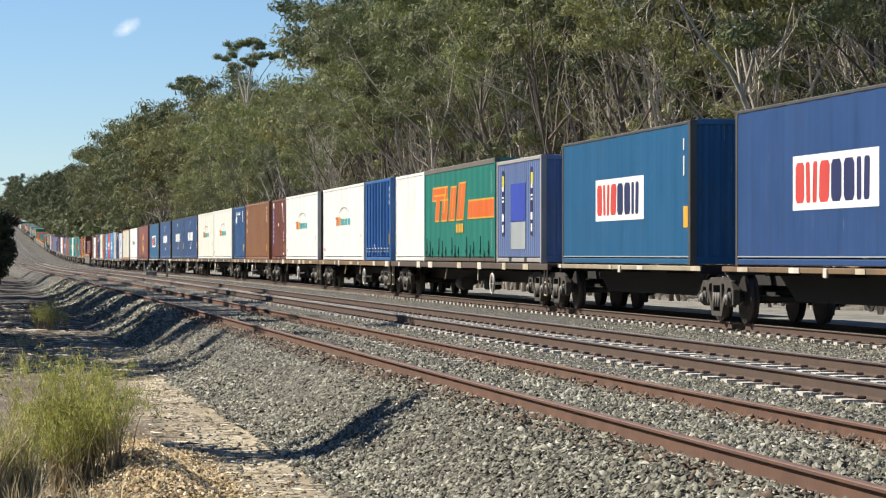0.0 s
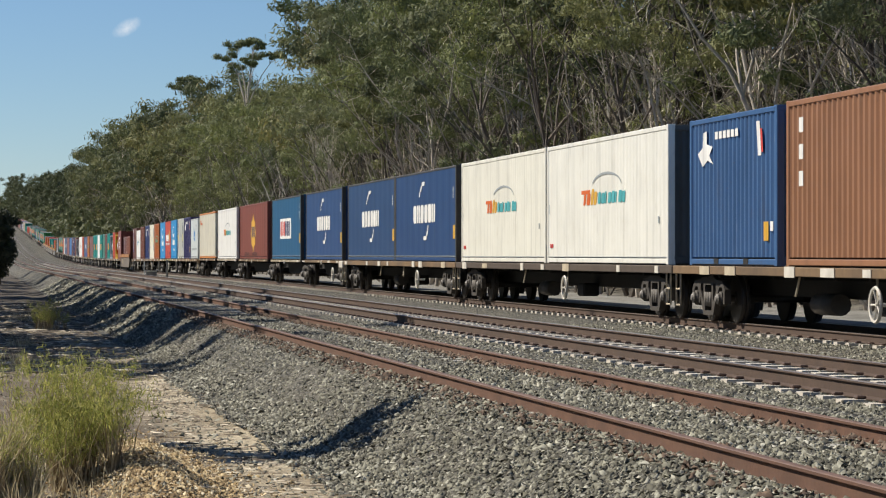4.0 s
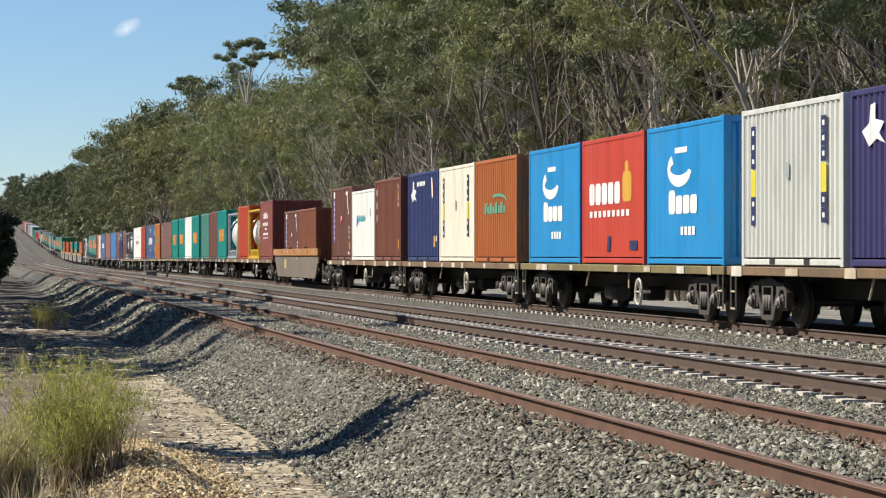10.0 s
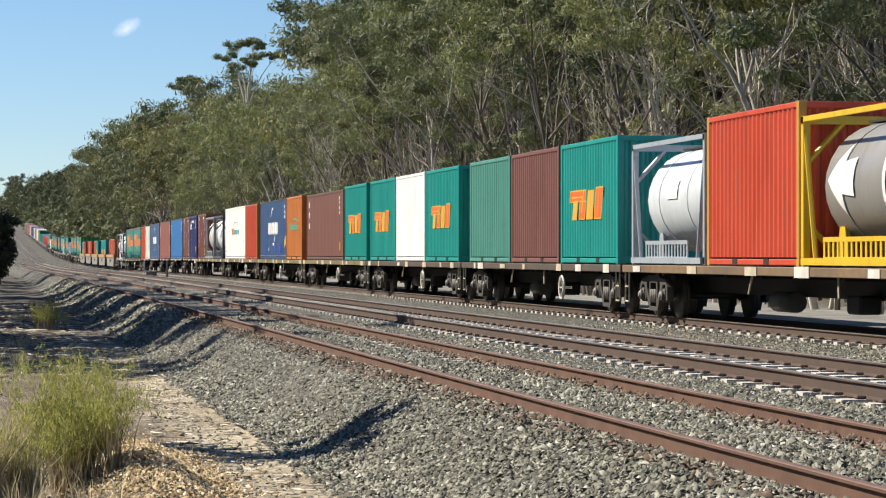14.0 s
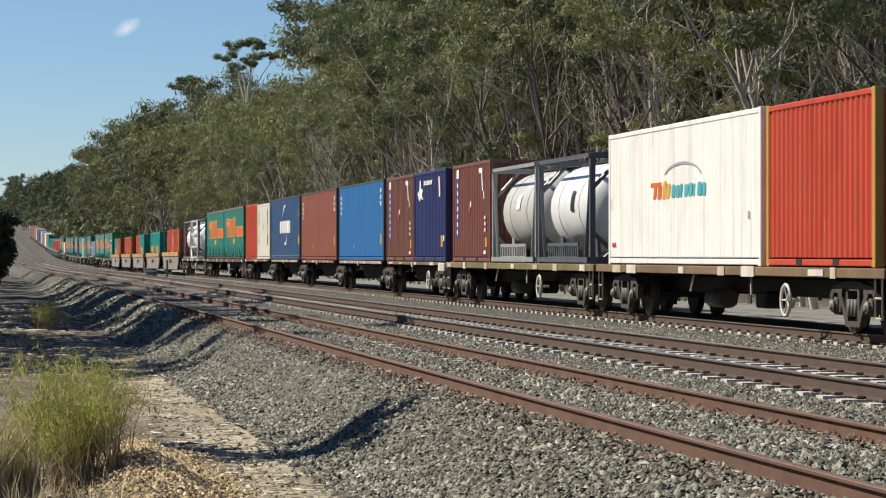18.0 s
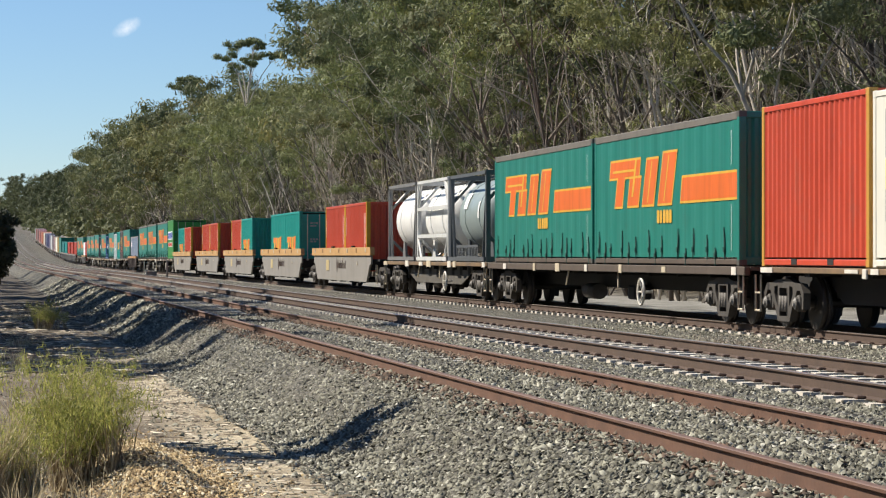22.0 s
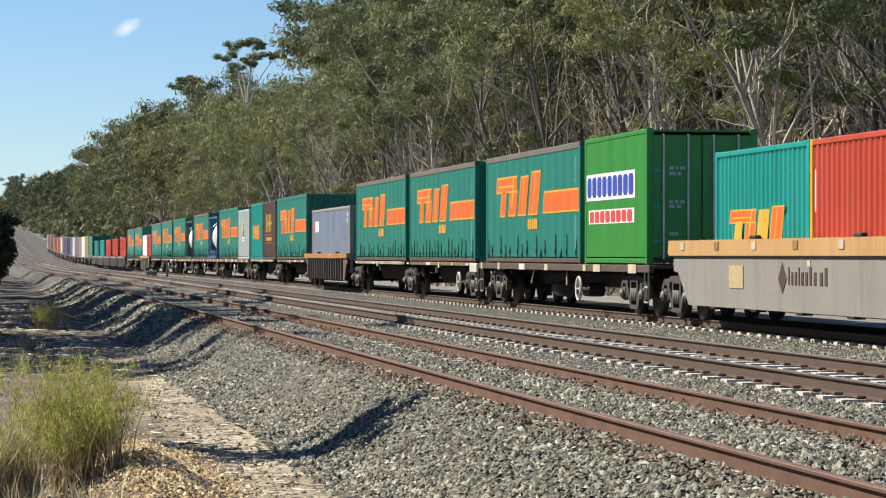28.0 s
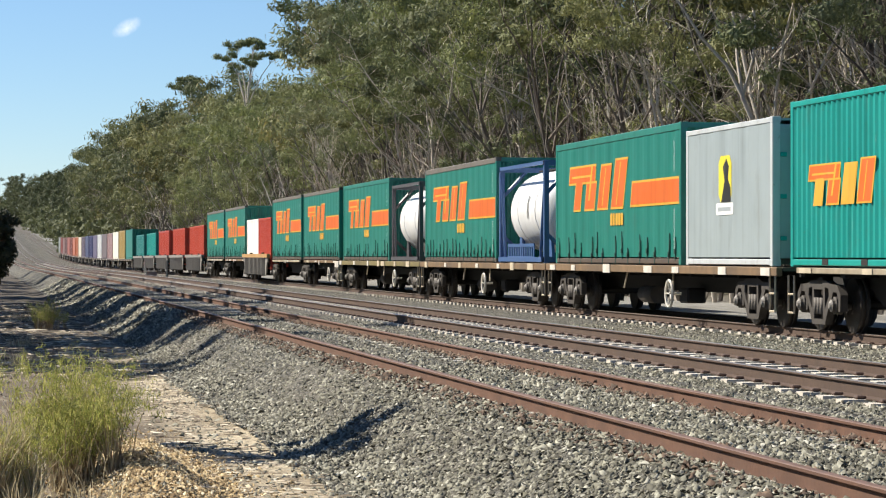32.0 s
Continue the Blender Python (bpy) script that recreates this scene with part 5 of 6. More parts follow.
def rail(parent, x, web, head, drop):
    prof = [(-.068, -.150), (-.068, -.140), (-.011, -.124), (-.009, -.030), (-.034, -.021), (-.034, -.005), (-.025, 0), (.025, 0), (.034, -.005), (.034, -.021), (.009, -.030), (.011, -.124), (.068, -.140), (.068, -.150)]
    me = bpy.data.meshes.new("rail")
    n = len(prof)
    vs = [(x + px, y, grade(max(y, 0)) + pz - drop) for y in HEAD_Y for px, pz in prof]
    fs, mi = [], []
    for j in range(len(HEAD_Y) - 1):
        for i in range(n - 1):
            fs.append((j * n + i, j * n + i + 1, (j + 1) * n + i + 1, (j + 1) * n + i))
            mi.append(1 if 5 <= i <= 7 else 0)
    me.from_pydata(vs, [], fs)
    me.materials.append(web)
    me.materials.append(head)
    me.polygons.foreach_set("material_index", mi)
    ob = new("rail", me)
    ob.parent = parent
    return ob


def sleeper_mesh(mat, half=1.02):
    def make():
        bm = bmesh.new()
        # long trapezoid block, a little lower between the rails
        prism(bm, [(-.125, -.235), (.125, -.235), (.105, 0), (-.105, 0)], -half, -.38)
        prism(bm, [(-.125, -.235), (.125, -.235), (.105, -.02), (-.105, -.02)], -.38, .38)
        prism(bm, [(-.125, -.235), (.125, -.235), (.105, 0), (-.105, 0)], .38, half)
        return mesh_of(bm, mat)
    return cached(("sleeper", mat.name_full, half), make)


def clip_mesh():
    def make():
        bm = bmesh.new()
        for s in (-1, 1):
            box(bm, s * .10 - .045, s * .10 + .045, -.055, .055, -.150, -.118, .01)
        return mesh_of(bm, CLIP)
    return cached("clip", make)


def many(name, me, places, parent, material):
    """Alike pieces of one mesh joined into one object."""
    co = np.empty(len(me.vertices) * 3)
    me.vertices.foreach_get("co", co)
    co = co.reshape(-1, 3)
    polys = [tuple(p.vertices) for p in me.polygons]
    vs = np.concatenate([co + np.array(q) for q in places])
    n = len(co)
    fs = [tuple(v + k * n for v in p) for k in range(len(places)) for p in polys]
    out = bpy.data.meshes.new(name)
    out.from_pydata(vs.tolist(), [], fs)
    out.materials.append(material)
    ob = new(name, out)
    ob.parent = parent
    return tagged(ob, kind="stuff")


def track(name, x, web, head, sl_mat, top, label, y0=10, near=75, drop=0.0, half=1.02):
    root = tagged(empty(name), label, "", "", "structure")
    rails = [rail(root, x - .7525, web, head, drop), rail(root, x + .7525, web, head, drop)]
    rnd = random.Random(int(x * 100))
    ys = [y0 + i * .66 + rnd.uniform(-.02, .02) for i in range(int((420 - y0) / .66))]
    far = []
    for y in ys:
        z = grade(y) - top - drop
        if y < near:
            link("sleeper", sleeper_mesh(sl_mat, half), root, "", pose(x + rnd.uniform(-.02, .02), y, z, 0, 0, rnd.uniform(-.7, .7)))
        else:
            far.append((x, y, z))
    many("far_sleepers", sleeper_mesh(sl_mat, half), far, root, sl_mat)
    many("rail_clips", clip_mesh(), [(x + s * .7525, y, grade(y) - drop) for y in ys if y < 95 for s in (-1, 1)], root, CLIP)
    return root


track("siding_track", SIDING, RAIL_RUST, RAIL_HEAD_DULL, OLD_CONCRETE, .119, "rusty siding rails on half-buried grimy sleepers", 8, 60, half=.86)
track("main_track", MAIN, RAIL_WORN, RAIL_HEAD, CONCRETE, .150, "main line rails on pale concrete sleepers", 16, 95)
track("goods_track", GOODS, RAIL_WORN, RAIL_HEAD, CONCRETE, .150, "running line under the freight train on concrete sleepers", 30, 110, SUNK)


# ---- loose stones, heaps and marks on the ground ----
def stones(name, places, size, material, label, parent=None, seed=1, shape=(1.05, .85, .85)):
    """Broken stones, each a small uneven eight-sided lump."""
    rng = np.random.default_rng(seed)
    n = len(places)
    base = np.array([(1, 0, 0), (0, 1, 0), (-1, 0, 0), (0, -1, 0), (0, 0, 1), (0, 0, -1)], float)
    r = rng.uniform(.6, 1.25, (n, 6, 1)) * base[None]
    r += rng.normal(size=(n, 6, 3)) * .34
    r *= (size * rng.uniform(.55, 1.35, n) ** 1.3)[:, None, None] * np.array(shape)
    ang = rng.random(n) * 6.28
    c, s = np.cos(ang)[:, None], np.sin(ang)[:, None]
    r = np.stack([r[..., 0] * c - r[..., 1] * s, r[..., 0] * s + r[..., 1] * c, r[..., 2]], -1)
    v = (r + np.asarray(places)[:, None, :]).reshape(-1, 3)
    tri = np.array([(0, 1, 4), (1, 2, 4), (2, 3, 4), (3, 0, 4)])   # the buried underside is left open
    f = (tri[None] + 6 * np.arange(n)[:, None, None]).reshape(-1)
    me = bpy.data.meshes.new(name)
    me.vertices.add(len(v))
    me.vertices.foreach_set("co", v.ravel())
    me.loops.add(len(f))
    me.loops.foreach_set("vertex_index", f)
    me.polygons.add(n * 4)
    me.polygons.foreach_set("loop_start", np.arange(n * 4) * 3)
    me.polygons.foreach_set("loop_total", np.full(n * 4, 3))
    me.materials.append(material)
    me.update(calc_edges=True)
    ob = new(name, me)
    ob.parent = parent
    return tagged(ob, label, "", "", "stuff")


STONE = islands("ballast_stone", [(0, (.047, .044, .032)), (.35, (.128, .122, .090)), (.68, (.24, .232, .176)), (.92, (.365, .355, .28)), (1, (.54, .525, .44))], .8, 0, 45)
STONE_RUST = islands("rust_stained_stone", [(0, (.06, .04, .028)), (.5, (.135, .09, .062)), (1, (.24, .175, .125))], .9, 0, 30)
GRAVEL = islands("ochre_gravel", [(0, (.16, .105, .05)), (.4, (.37, .26, .125)), (.8, (.58, .445, .245)), (1, (.80, .69, .48))], .9, 0, 20)


def near_rail(x):
    return min(abs(x - c + s * .7525) for c in (SIDING, MAIN, GOODS) for s in (-1, 1))


def strew(n, y0, y1, x_left, seed, keep):
    rng = random.Random(seed)
    out = []
    while len(out) < n:
        y = rng.uniform(y0, y1)
        x = rng.uniform(x_left, .35 * y + .6)
        if x < 17.5 and keep(x, y):
            low = .012 if 4.3 < x < 5.8 or 6.9 < x < 10.1 else 0
            out.append((x, y, bank(x, y) + rng.uniform(-.012, .028) - low))
    return out


def on_sleeper(x, y):
    """Whether a place lies on a bared sleeper of the two running lines."""
    for c, y0, half in ((MAIN, 16, 1.04), (GOODS, 30, 1.04), (SIDING, 8, .80)):
        if abs(x - c) < half:
            if abs(x - c) < .64 and noise.noise((x * 5.0, y * 4.0, 2.0)) > -.12:
                return False
            d = (y - y0) % .66
            return min(d, .66 - d) < .135 and (half > 1 or noise.noise((x * 2.0, y * 1.3, 4.0)) > -.25)
    return False


def on_bed(x, y):
    if on_sleeper(x, y):
        return False
    if x < 3.15 + .25 * noise.noise((0, y * .4, 1.0)):
        return random.random() < .05 + .9 * smooth01(2.75, 3.15, x)
    return near_rail(x) > .06


random.seed(3)
stones("ballast_stones", strew(62000, 12, 30, 2.0, 1, on_bed) + strew(50000, 30, 58, 2.1, 2, on_bed), .0200, STONE, "loose grey crushed stones of the ballast")
stones("stained_ballast_stones", [(x, y, bank(x, y) + random.uniform(.01, .05)) for x, y in [(SIDING + random.choice((-.7525, .7525)) + random.choice((-1, 1)) * random.uniform(.09, .30), random.uniform(10, 60)) for _ in range(9000)]], .021, STONE_RUST, "rust-stained stones beside the siding rails", None, 5)
stones("ochre_gravel_heap", [(x, y, bank(x, y) + random.uniform(-.01, .015)) for x, y in [(random.gauss(1.36, .34), random.gauss(21.8, 2.6)) for _ in range(17000)] if 14 < y < 30], .016, GRAVEL, "low heap of ochre gravel by the line", None, 7)
stones("scattered_pebbles", [(x, y, bank(x, y) + random.uniform(-.01, .006)) for x, y in [(random.uniform(.05, 2.8), 14 + 46 * random.random() ** 1.6) for _ in range(5000)]], .017, STONE, "scattered pebbles on the dirt", None, 8)
LITTER = islands("bark_litter", [(0, (.05, .036, .024)), (.35, (.20, .155, .105)), (.7, (.44, .37, .27)), (1, (.74, .66, .52))], .9, 0, 30)
stones("bark_litter", [(x, y, bank(x, y) + random.uniform(.0, .012)) for x, y in [(random.gauss(2.35, .36), 20 + 26 * random.random() ** 1.3) for _ in range(1700)] if .3 < x < 3.1], .022, LITTER, "strips of pale bark and twigs on the sand", None, 11, (4.2, .55, .35))
stones("twig_litter", [(x, y, bank(x, y) + random.uniform(.0, .012)) for x, y in [(random.uniform(-.2, 2.7), 42 + 60 * random.random() ** 1.2) for _ in range(3500)]], .035, LITTER, "fallen twigs and bark under the trees", None, 12, (4.5, .6, .4))
stones("shoulder_stones", [(x, y, bank(x, y) + random.uniform(-.012, .04)) for x, y in [(random.uniform(2.95, 4.25), 58 + 90 * random.random() ** 1.5) for _ in range(22000)]], .042, STONE, "loose grey stones on the ballast shoulder", None, 13)
stones("shoulder_foot_stones", [(x, y, bank(x, y) + random.uniform(-.015, .02)) for x, y in [(random.triangular(2.6, 3.5, 3.2), 14 + 40 * random.random() ** 1.2) for _ in range(9000)]], .024, STONE, "loose stones at the foot of the ballast", None, 15)


# ---- trees ----
BARK = plain("gum_bark", (.21, .175, .145), .85, 0, 5, .4, (.10, .08, .065))
BARK_PALE = plain("pale_gum_bark", (.62, .56, .48), .8, 0, 4, .3, (.30, .24, .19))
BARK_DARK = plain("dark_gum_bark", (.095, .075, .06), .9, 0, 5, .4)
LEAF_A = islands("gum_leaves", [(0, (0.126, 0.150, 0.060)), (.5, (0.200, 0.230, 0.095)), (1, (0.288, 0.315, 0.145))], .75, .24, 6, True)
LEAF_B = islands("olive_gum_leaves", [(0, (0.126, 0.142, 0.066)), (.5, (0.191, 0.210, 0.100)), (1, (0.270, 0.285, 0.150))], .75, .24, 6, True)
LEAF_C = islands("dark_gum_leaves", [(0, (0.079, 0.094, 0.044)), (.5, (0.132, 0.150, 0.068)), (1, (0.200, 0.215, 0.105))], .75, .22, 6, True)
# dark brown leaf colour holds the dimness under the wood
LEAF_SCRUB = islands("shade_brown_scrub", [(0, (.034, .029, .021)), (.6, (.085, .072, .052)), (1, (.16, .14, .10))], .8, .1, 6)
STICK = islands("bare_stems", [(0, (.04, .033, .028)), (.35, (.10, .085, .07)), (.65, (.30, .265, .225)), (1, (.68, .62, .54))], .85, 0, 5)


LEAF_DUSK = islands("dusky_leaves", [(0, (.022, .032, .018)), (.6, (.05, .062, .03)), (1, (.09, .10, .048))], .6, .15, 6)


def leaves_mesh(name, centres, radii, count, size, material, rng, flat=.66, droop=.9, slim=.30):
    """Small pointed leaf sprays scattered through clumps, drooping as gum leaves do."""
    k = rng.integers(0, len(centres), count)
    d = rng.normal(size=(count, 3))
    d /= np.linalg.norm(d, axis=1)[:, None]
    rad = radii[k] * rng.random(count) ** .45
    d[:, 2] = np.where(d[:, 2] < 0, d[:, 2] * .55, d[:, 2])   # clumps are domed above and flatter below
    c = centres[k] + d * rad[:, None] * np.array([1, 1, flat])
    out = d + rng.normal(size=(count, 3)) * .38 + np.array([0, 0, .25])
    a = np.cross(out, rng.normal(size=(count, 3))) + np.array([0, 0, -droop * .6])
    a /= np.linalg.norm(a, axis=1)[:, None] + 1e-9
    b = np.cross(a, out)
    b /= np.linalg.norm(b, axis=1)[:, None] + 1e-9
    s = size * (.6 + .9 * rng.random(count))[:, None]
    v = np.stack([c - a * s + b * s * slim, c - a * s - b * s * slim, c + a * s], 1).reshape(-1, 3)
    me = bpy.data.meshes.new(name)
    me.vertices.add(len(v))
    me.vertices.foreach_set("co", v.ravel())
    me.loops.add(count * 3)
    me.loops.foreach_set("vertex_index", np.arange(count * 3))
    me.polygons.add(count)
    me.polygons.foreach_set("loop_start", np.arange(count) * 3)
    me.polygons.foreach_set("loop_total", np.full(count, 3))
    me.materials.append(material)
    me.update(calc_edges=True)
    return me


def limb_path(rng, a, d, length, steps, wander):
    pts = [np.array(a, float)]
    d = np.array(d, float)
    for _ in range(steps):
        d = d + rng.normal(size=3) * wander
        d /= np.linalg.norm(d)
        pts.append(pts[-1] + d * length / steps)
    return pts, d


def skin(bm, pts, r0, r1, sides=7):
    rings = []
    for i, p in enumerate(pts):
        d = pts[min(i + 1, len(pts) - 1)] - pts[max(i - 1, 0)]
        q = Vector(d).to_track_quat("Z", "Y")
        r = r0 + (r1 - r0) * i / (len(pts) - 1)
        rings.append([bm.verts.new(Vector(p) + q @ Vector((r * math.cos(2 * math.pi * k / sides), r * math.sin(2 * math.pi * k / sides), 0))) for k in range(sides)])
    for a, b in zip(rings, rings[1:]):
        for k in range(sides):
            f = bm.faces.new((a[k], a[(k + 1) % sides], b[(k + 1) % sides], b[k]))
            f.smooth = True


def gum(seed, height, fork, wide, leaf_mat, bark, count, size, lean=.10, bare=.5, clump=1.0):
    """A gum tree: leaning trunk, long rising limbs, bare twigs below and domed clumps of leaves with gaps between."""
    rng = np.random.default_rng(seed)
    root = empty("gum_tree")
    bm = bmesh.new()
    r0 = height * .0050 + .012
    trunk, dt = limb_path(rng, (0, 0, -.4), (rng.normal() * lean, rng.normal() * lean, 1), height * fork, 6, .085)
    skin(bm, trunk, r0 * 1.3, r0 * .8)
    part("trunk", bm, bark, root)
    bm = bmesh.new()
    tips, rr = [], []
    nl = int(rng.integers(5, 8))
    for i in range(nl):
        ang = 2 * math.pi * (i + rng.random() * .6) / nl
        base = trunk[-1] if i < 3 else trunk[2] + (trunk[-1] - trunk[2]) * rng.random()
        ln = height * (1 - fork) * rng.uniform(.70, 1.05)
        pts, d = limb_path(rng, base, (math.cos(ang) * wide, math.sin(ang) * wide, rng.uniform(1.0, 2.4)), ln, 7, .14)
        skin(bm, pts, r0 * .60, r0 * .13, 5)
        for j in (2, 3, 4, 5, 6, 7):
            for _ in range(2):
                sub, _d = limb_path(rng, pts[j], (rng.normal(), rng.normal(), .8), ln * rng.uniform(.14, .34), 3, .2)
                skin(bm, sub, r0 * .17, r0 * .05, 3)
                if rng.random() < (.02, .10, .32, .48, .60, .75)[j - 2]:
                    tips.append(sub[-1])
                    rr.append(height * rng.uniform(.044, .092) * clump)
    for _ in range(int(bare * 30)):
        at = trunk[int(rng.integers(1, 6))]
        sub, _d = limb_path(rng, at, (rng.normal(), rng.normal(), .9), height * rng.uniform(.10, .28), 4, .28)
        skin(bm, sub, r0 * .24, r0 * .06, 3)
        if rng.random() < .04:
            tips.append(sub[-1])
            rr.append(height * rng.uniform(.025, .045))
    part("bough", bm, bark, root)
    link("crown", leaves_mesh("crown", np.array(tips), np.array(rr), count, size, leaf_mat, rng), root)
    root["tall"] = float(np.percentile(np.array(tips)[:, 2], 96)) + .03 * height
    return root


GUM_LABEL = "tall eucalypt with a leaning grey trunk and loose olive crown"
PROTOS = []
SPEC = [(18, .48, .62, LEAF_A, BARK), (16, .45, .7, LEAF_B, BARK_PALE), (20, .50, .6, LEAF_C, BARK_DARK), (17, .50, .5, LEAF_A, BARK_PALE), (15, .42, .75, LEAF_B, BARK), (19, .52, .55, LEAF_A, BARK_DARK), (13, .42, .7, LEAF_C, BARK_PALE)]
for i, (h, f, s, lm, bk) in enumerate(SPEC):
    PROTOS.append((gum(40 + i, h, f, s, lm, bk, 9500, .112), h))
for i, (h, f, s, lm, bk) in enumerate(SPEC[:5]):
    PROTOS.append((gum(60 + i, h, f, s, lm, bk, 5600, .165, .10, .2, 1.25), h))
for i, (h, f, s, lm, bk) in enumerate(SPEC[:4]):
    PROTOS.append((gum(70 + i, h, f * .8, s, LEAF_B if i == 1 else LEAF_C, bk, 3800, .235, .10, .0, 1.35), h))
rnd = random.Random(11)
fresh = [True] * len(PROTOS)


def plant(x, y, h=None, k=None, label=GUM_LABEL, turn=None, sink=0.0):
    k = rnd.randrange(7) if k is None else k
    ob = PROTOS[k][0]
    h0 = ob["tall"]
    s = (h or h0) / h0
    m = pose(x, y, bank(x, y) - sink, 0, 0, rnd.uniform(0, 360) if turn is None else turn)
    if fresh[k]:
        fresh[k] = False
        t = ob
        t.matrix_basis = m
    else:
        t = copy_thing(ob, m)
    t.scale = (s, s, s)
    return tagged(t, label, "tree", "trees beside the line")


# the wood behind the train: a ragged front row and two taller rows behind it
def wood_height(y):
    return float(np.interp(y, (150, 178, 212, 224, 240, 256, 272, 300, 320, 346, 376, 412, 437, 475, 520, 560, 620, 700), (20.5, 21.5, 23.0, 22.5, 17.0, 15.8, 16.2, 19.0, 20.8, 21.8, 22.8, 23.6, 24.0, 23.6, 25.2, 26.4, 24.6, 20.5)))


y = 60.0
while y < 700:
    near = y < 190
    for row, x0 in enumerate((23.5, 28.0, 33.0) if 190 < y < 320 else (23.5, 28.5)):
        h = wood_height(y) * rnd.uniform(.86, 1.03) * ((.60, .98, 1.04) if 158 < y < 330 else (.80, 1.0, 1.0))[row]
        if row == 0 and rnd.random() < .14:
            h *= .72
        plant(x0 + rnd.uniform(-1.6, 2.5) + 3.0 * smooth01(400, 650, y) + 4.0 * math.exp(-((y - 207) / 20) ** 2), y + rnd.uniform(-1.8, 1.8), h, None if near and row < 2 else 7 + rnd.randrange(5) if y < 320 else 12 + rnd.randrange(4))
    y += 3.8 if near else 6.2 if y < 320 else 9.6


def thicket(name, count, seed, xs, ys, label):
    """Bare crooked stems standing close together at the foot of the wood, each with a few side twigs."""
    rng = np.random.default_rng(seed)
    vs, fs = [], []

    def stem(pts, r0, r1, sides):
        k = len(vs)
        for i, p in enumerate(pts):
            r = r0 + (r1 - r0) * i / (len(pts) - 1)
            for q in range(sides):
                a = 2 * math.pi * q / sides
                vs.append((p[0] + r * math.cos(a), p[1] + r * math.sin(a), p[2]))
        for i in range(len(pts) - 1):
            for q in range(sides):
                a, b = k + i * sides + q, k + i * sides + (q + 1) % sides
                fs.append((a, b, b + sides, a + sides))

    for _ in range(count):
        x, y = rng.uniform(*xs), ys[0] + (ys[1] - ys[0]) * rng.random() ** 1.4
        h, lean = rng.uniform(5.0, 12.5), .16 if rng.random() < .7 else .42
        pts, _d = limb_path(rng, (x, y, bank(x, y) - .2), (rng.normal() * lean, rng.normal() * lean, 1), h, 6, .11)
        r = rng.uniform(.028, .088)
        stem(pts, r, r * .35, 4)
        for _k in range(int(rng.integers(2, 6))):
            at = pts[int(rng.integers(2, 7))]
            sub, _d = limb_path(rng, at, (rng.normal(), rng.normal(), rng.uniform(.1, 1.2)), h * rng.uniform(.10, .30), 3, .30)
            stem(sub, r * .45, r * .18, 3)
    me = bpy.data.meshes.new(name)
    me.from_pydata(vs, [], fs)
    me.materials.append(STICK)
    return tagged(new(name, me), label, "", "", "stuff")


def far_wood(name, count, seed, xs, ys, top, material, label, per=560, size=.40, low=.08):
    """Distant woodland as one mass of leaf clumps on the rising ground."""
    rng = np.random.default_rng(seed)
    cs, rr = [], []
    r2 = random.Random(seed)
    for _ in range(count):
        x, y = r2.uniform(*xs), r2.uniform(*ys)
        h = top * r2.uniform(.65, 1.1)
        for _k in range(9):
            cs.append((x + r2.gauss(0, 2.4), y + r2.gauss(0, 3.0), bank(x, y) + h * r2.uniform(low, 1.0)))
            rr.append(r2.uniform(1.1, 2.3))
    me = leaves_mesh(name, np.array(cs), np.array(rr), count * per, size, material, rng, .8, .5, .42)
    return tagged(new(name, me), label, "", "", "stuff")


# two tall trees with flat-topped open crowns standing over the wood
def umbrella_gum(seed, x, y, height, wide, deep):
    rng = np.random.default_rng(seed)
    root = empty("gum_tree", pose(x, y, bank(x, y)))
    fork = np.array((rng.normal() * .3, 0, height - deep * 2.3))
    bm = bmesh.new()
    skin(bm, [np.array((0, 0, -.3)), np.array((.2, 0, fork[2] * .5)), fork], .20, .11)
    part("trunk", bm, BARK_PALE, root)
    bm = bmesh.new()
    cs, rr = [], []
    for k in range(8):
        # a few crooked limbs, each ending in its own cluster of flat clumps
        a, q = 2.4 * k + rng.random() * .7, (.15, .55, .6, .75, .8, .9, .95, 1.0)[k]
        c = np.array((math.cos(a) * q * wide, math.sin(a) * q * wide, height - .5 - deep * q ** 2 * rng.uniform(.35, .95)))
        limb = [fork - np.array((0, 0, rng.random() * .5 * deep))]
        for f in (.3, .6, .82):
            limb.append(limb[0] + (c - limb[0]) * np.array((f ** 1.3, f ** 1.3, f ** .85)) + rng.normal(size=3) * .14)
        skin(bm, limb, .085, .035, 5)
        for _ in range(5):
            tip = c + rng.normal(size=3) * np.array((.55, .55, .22))
            skin(bm, [limb[-1], limb[-1] + (tip - limb[-1]) * .5 + rng.normal(size=3) * .08, tip], .03, .01, 3)
            cs.append(tip)
            rr.append(rng.uniform(.40, .78))
    part("bough", bm, BARK_PALE, root)
    link("crown", leaves_mesh("crown", np.array(cs), np.array(rr), 11500, .12, LEAF_A, rng, .66), root)
    return tagged(root, "tall umbrella-crowned eucalypt standing over the wood", "tree", "trees beside the line")


umbrella_gum(33, 28, 376, 25.7, 2.4, 2.7)
umbrella_gum(36, 28, 291, 24.4, 3.3, 3.1)
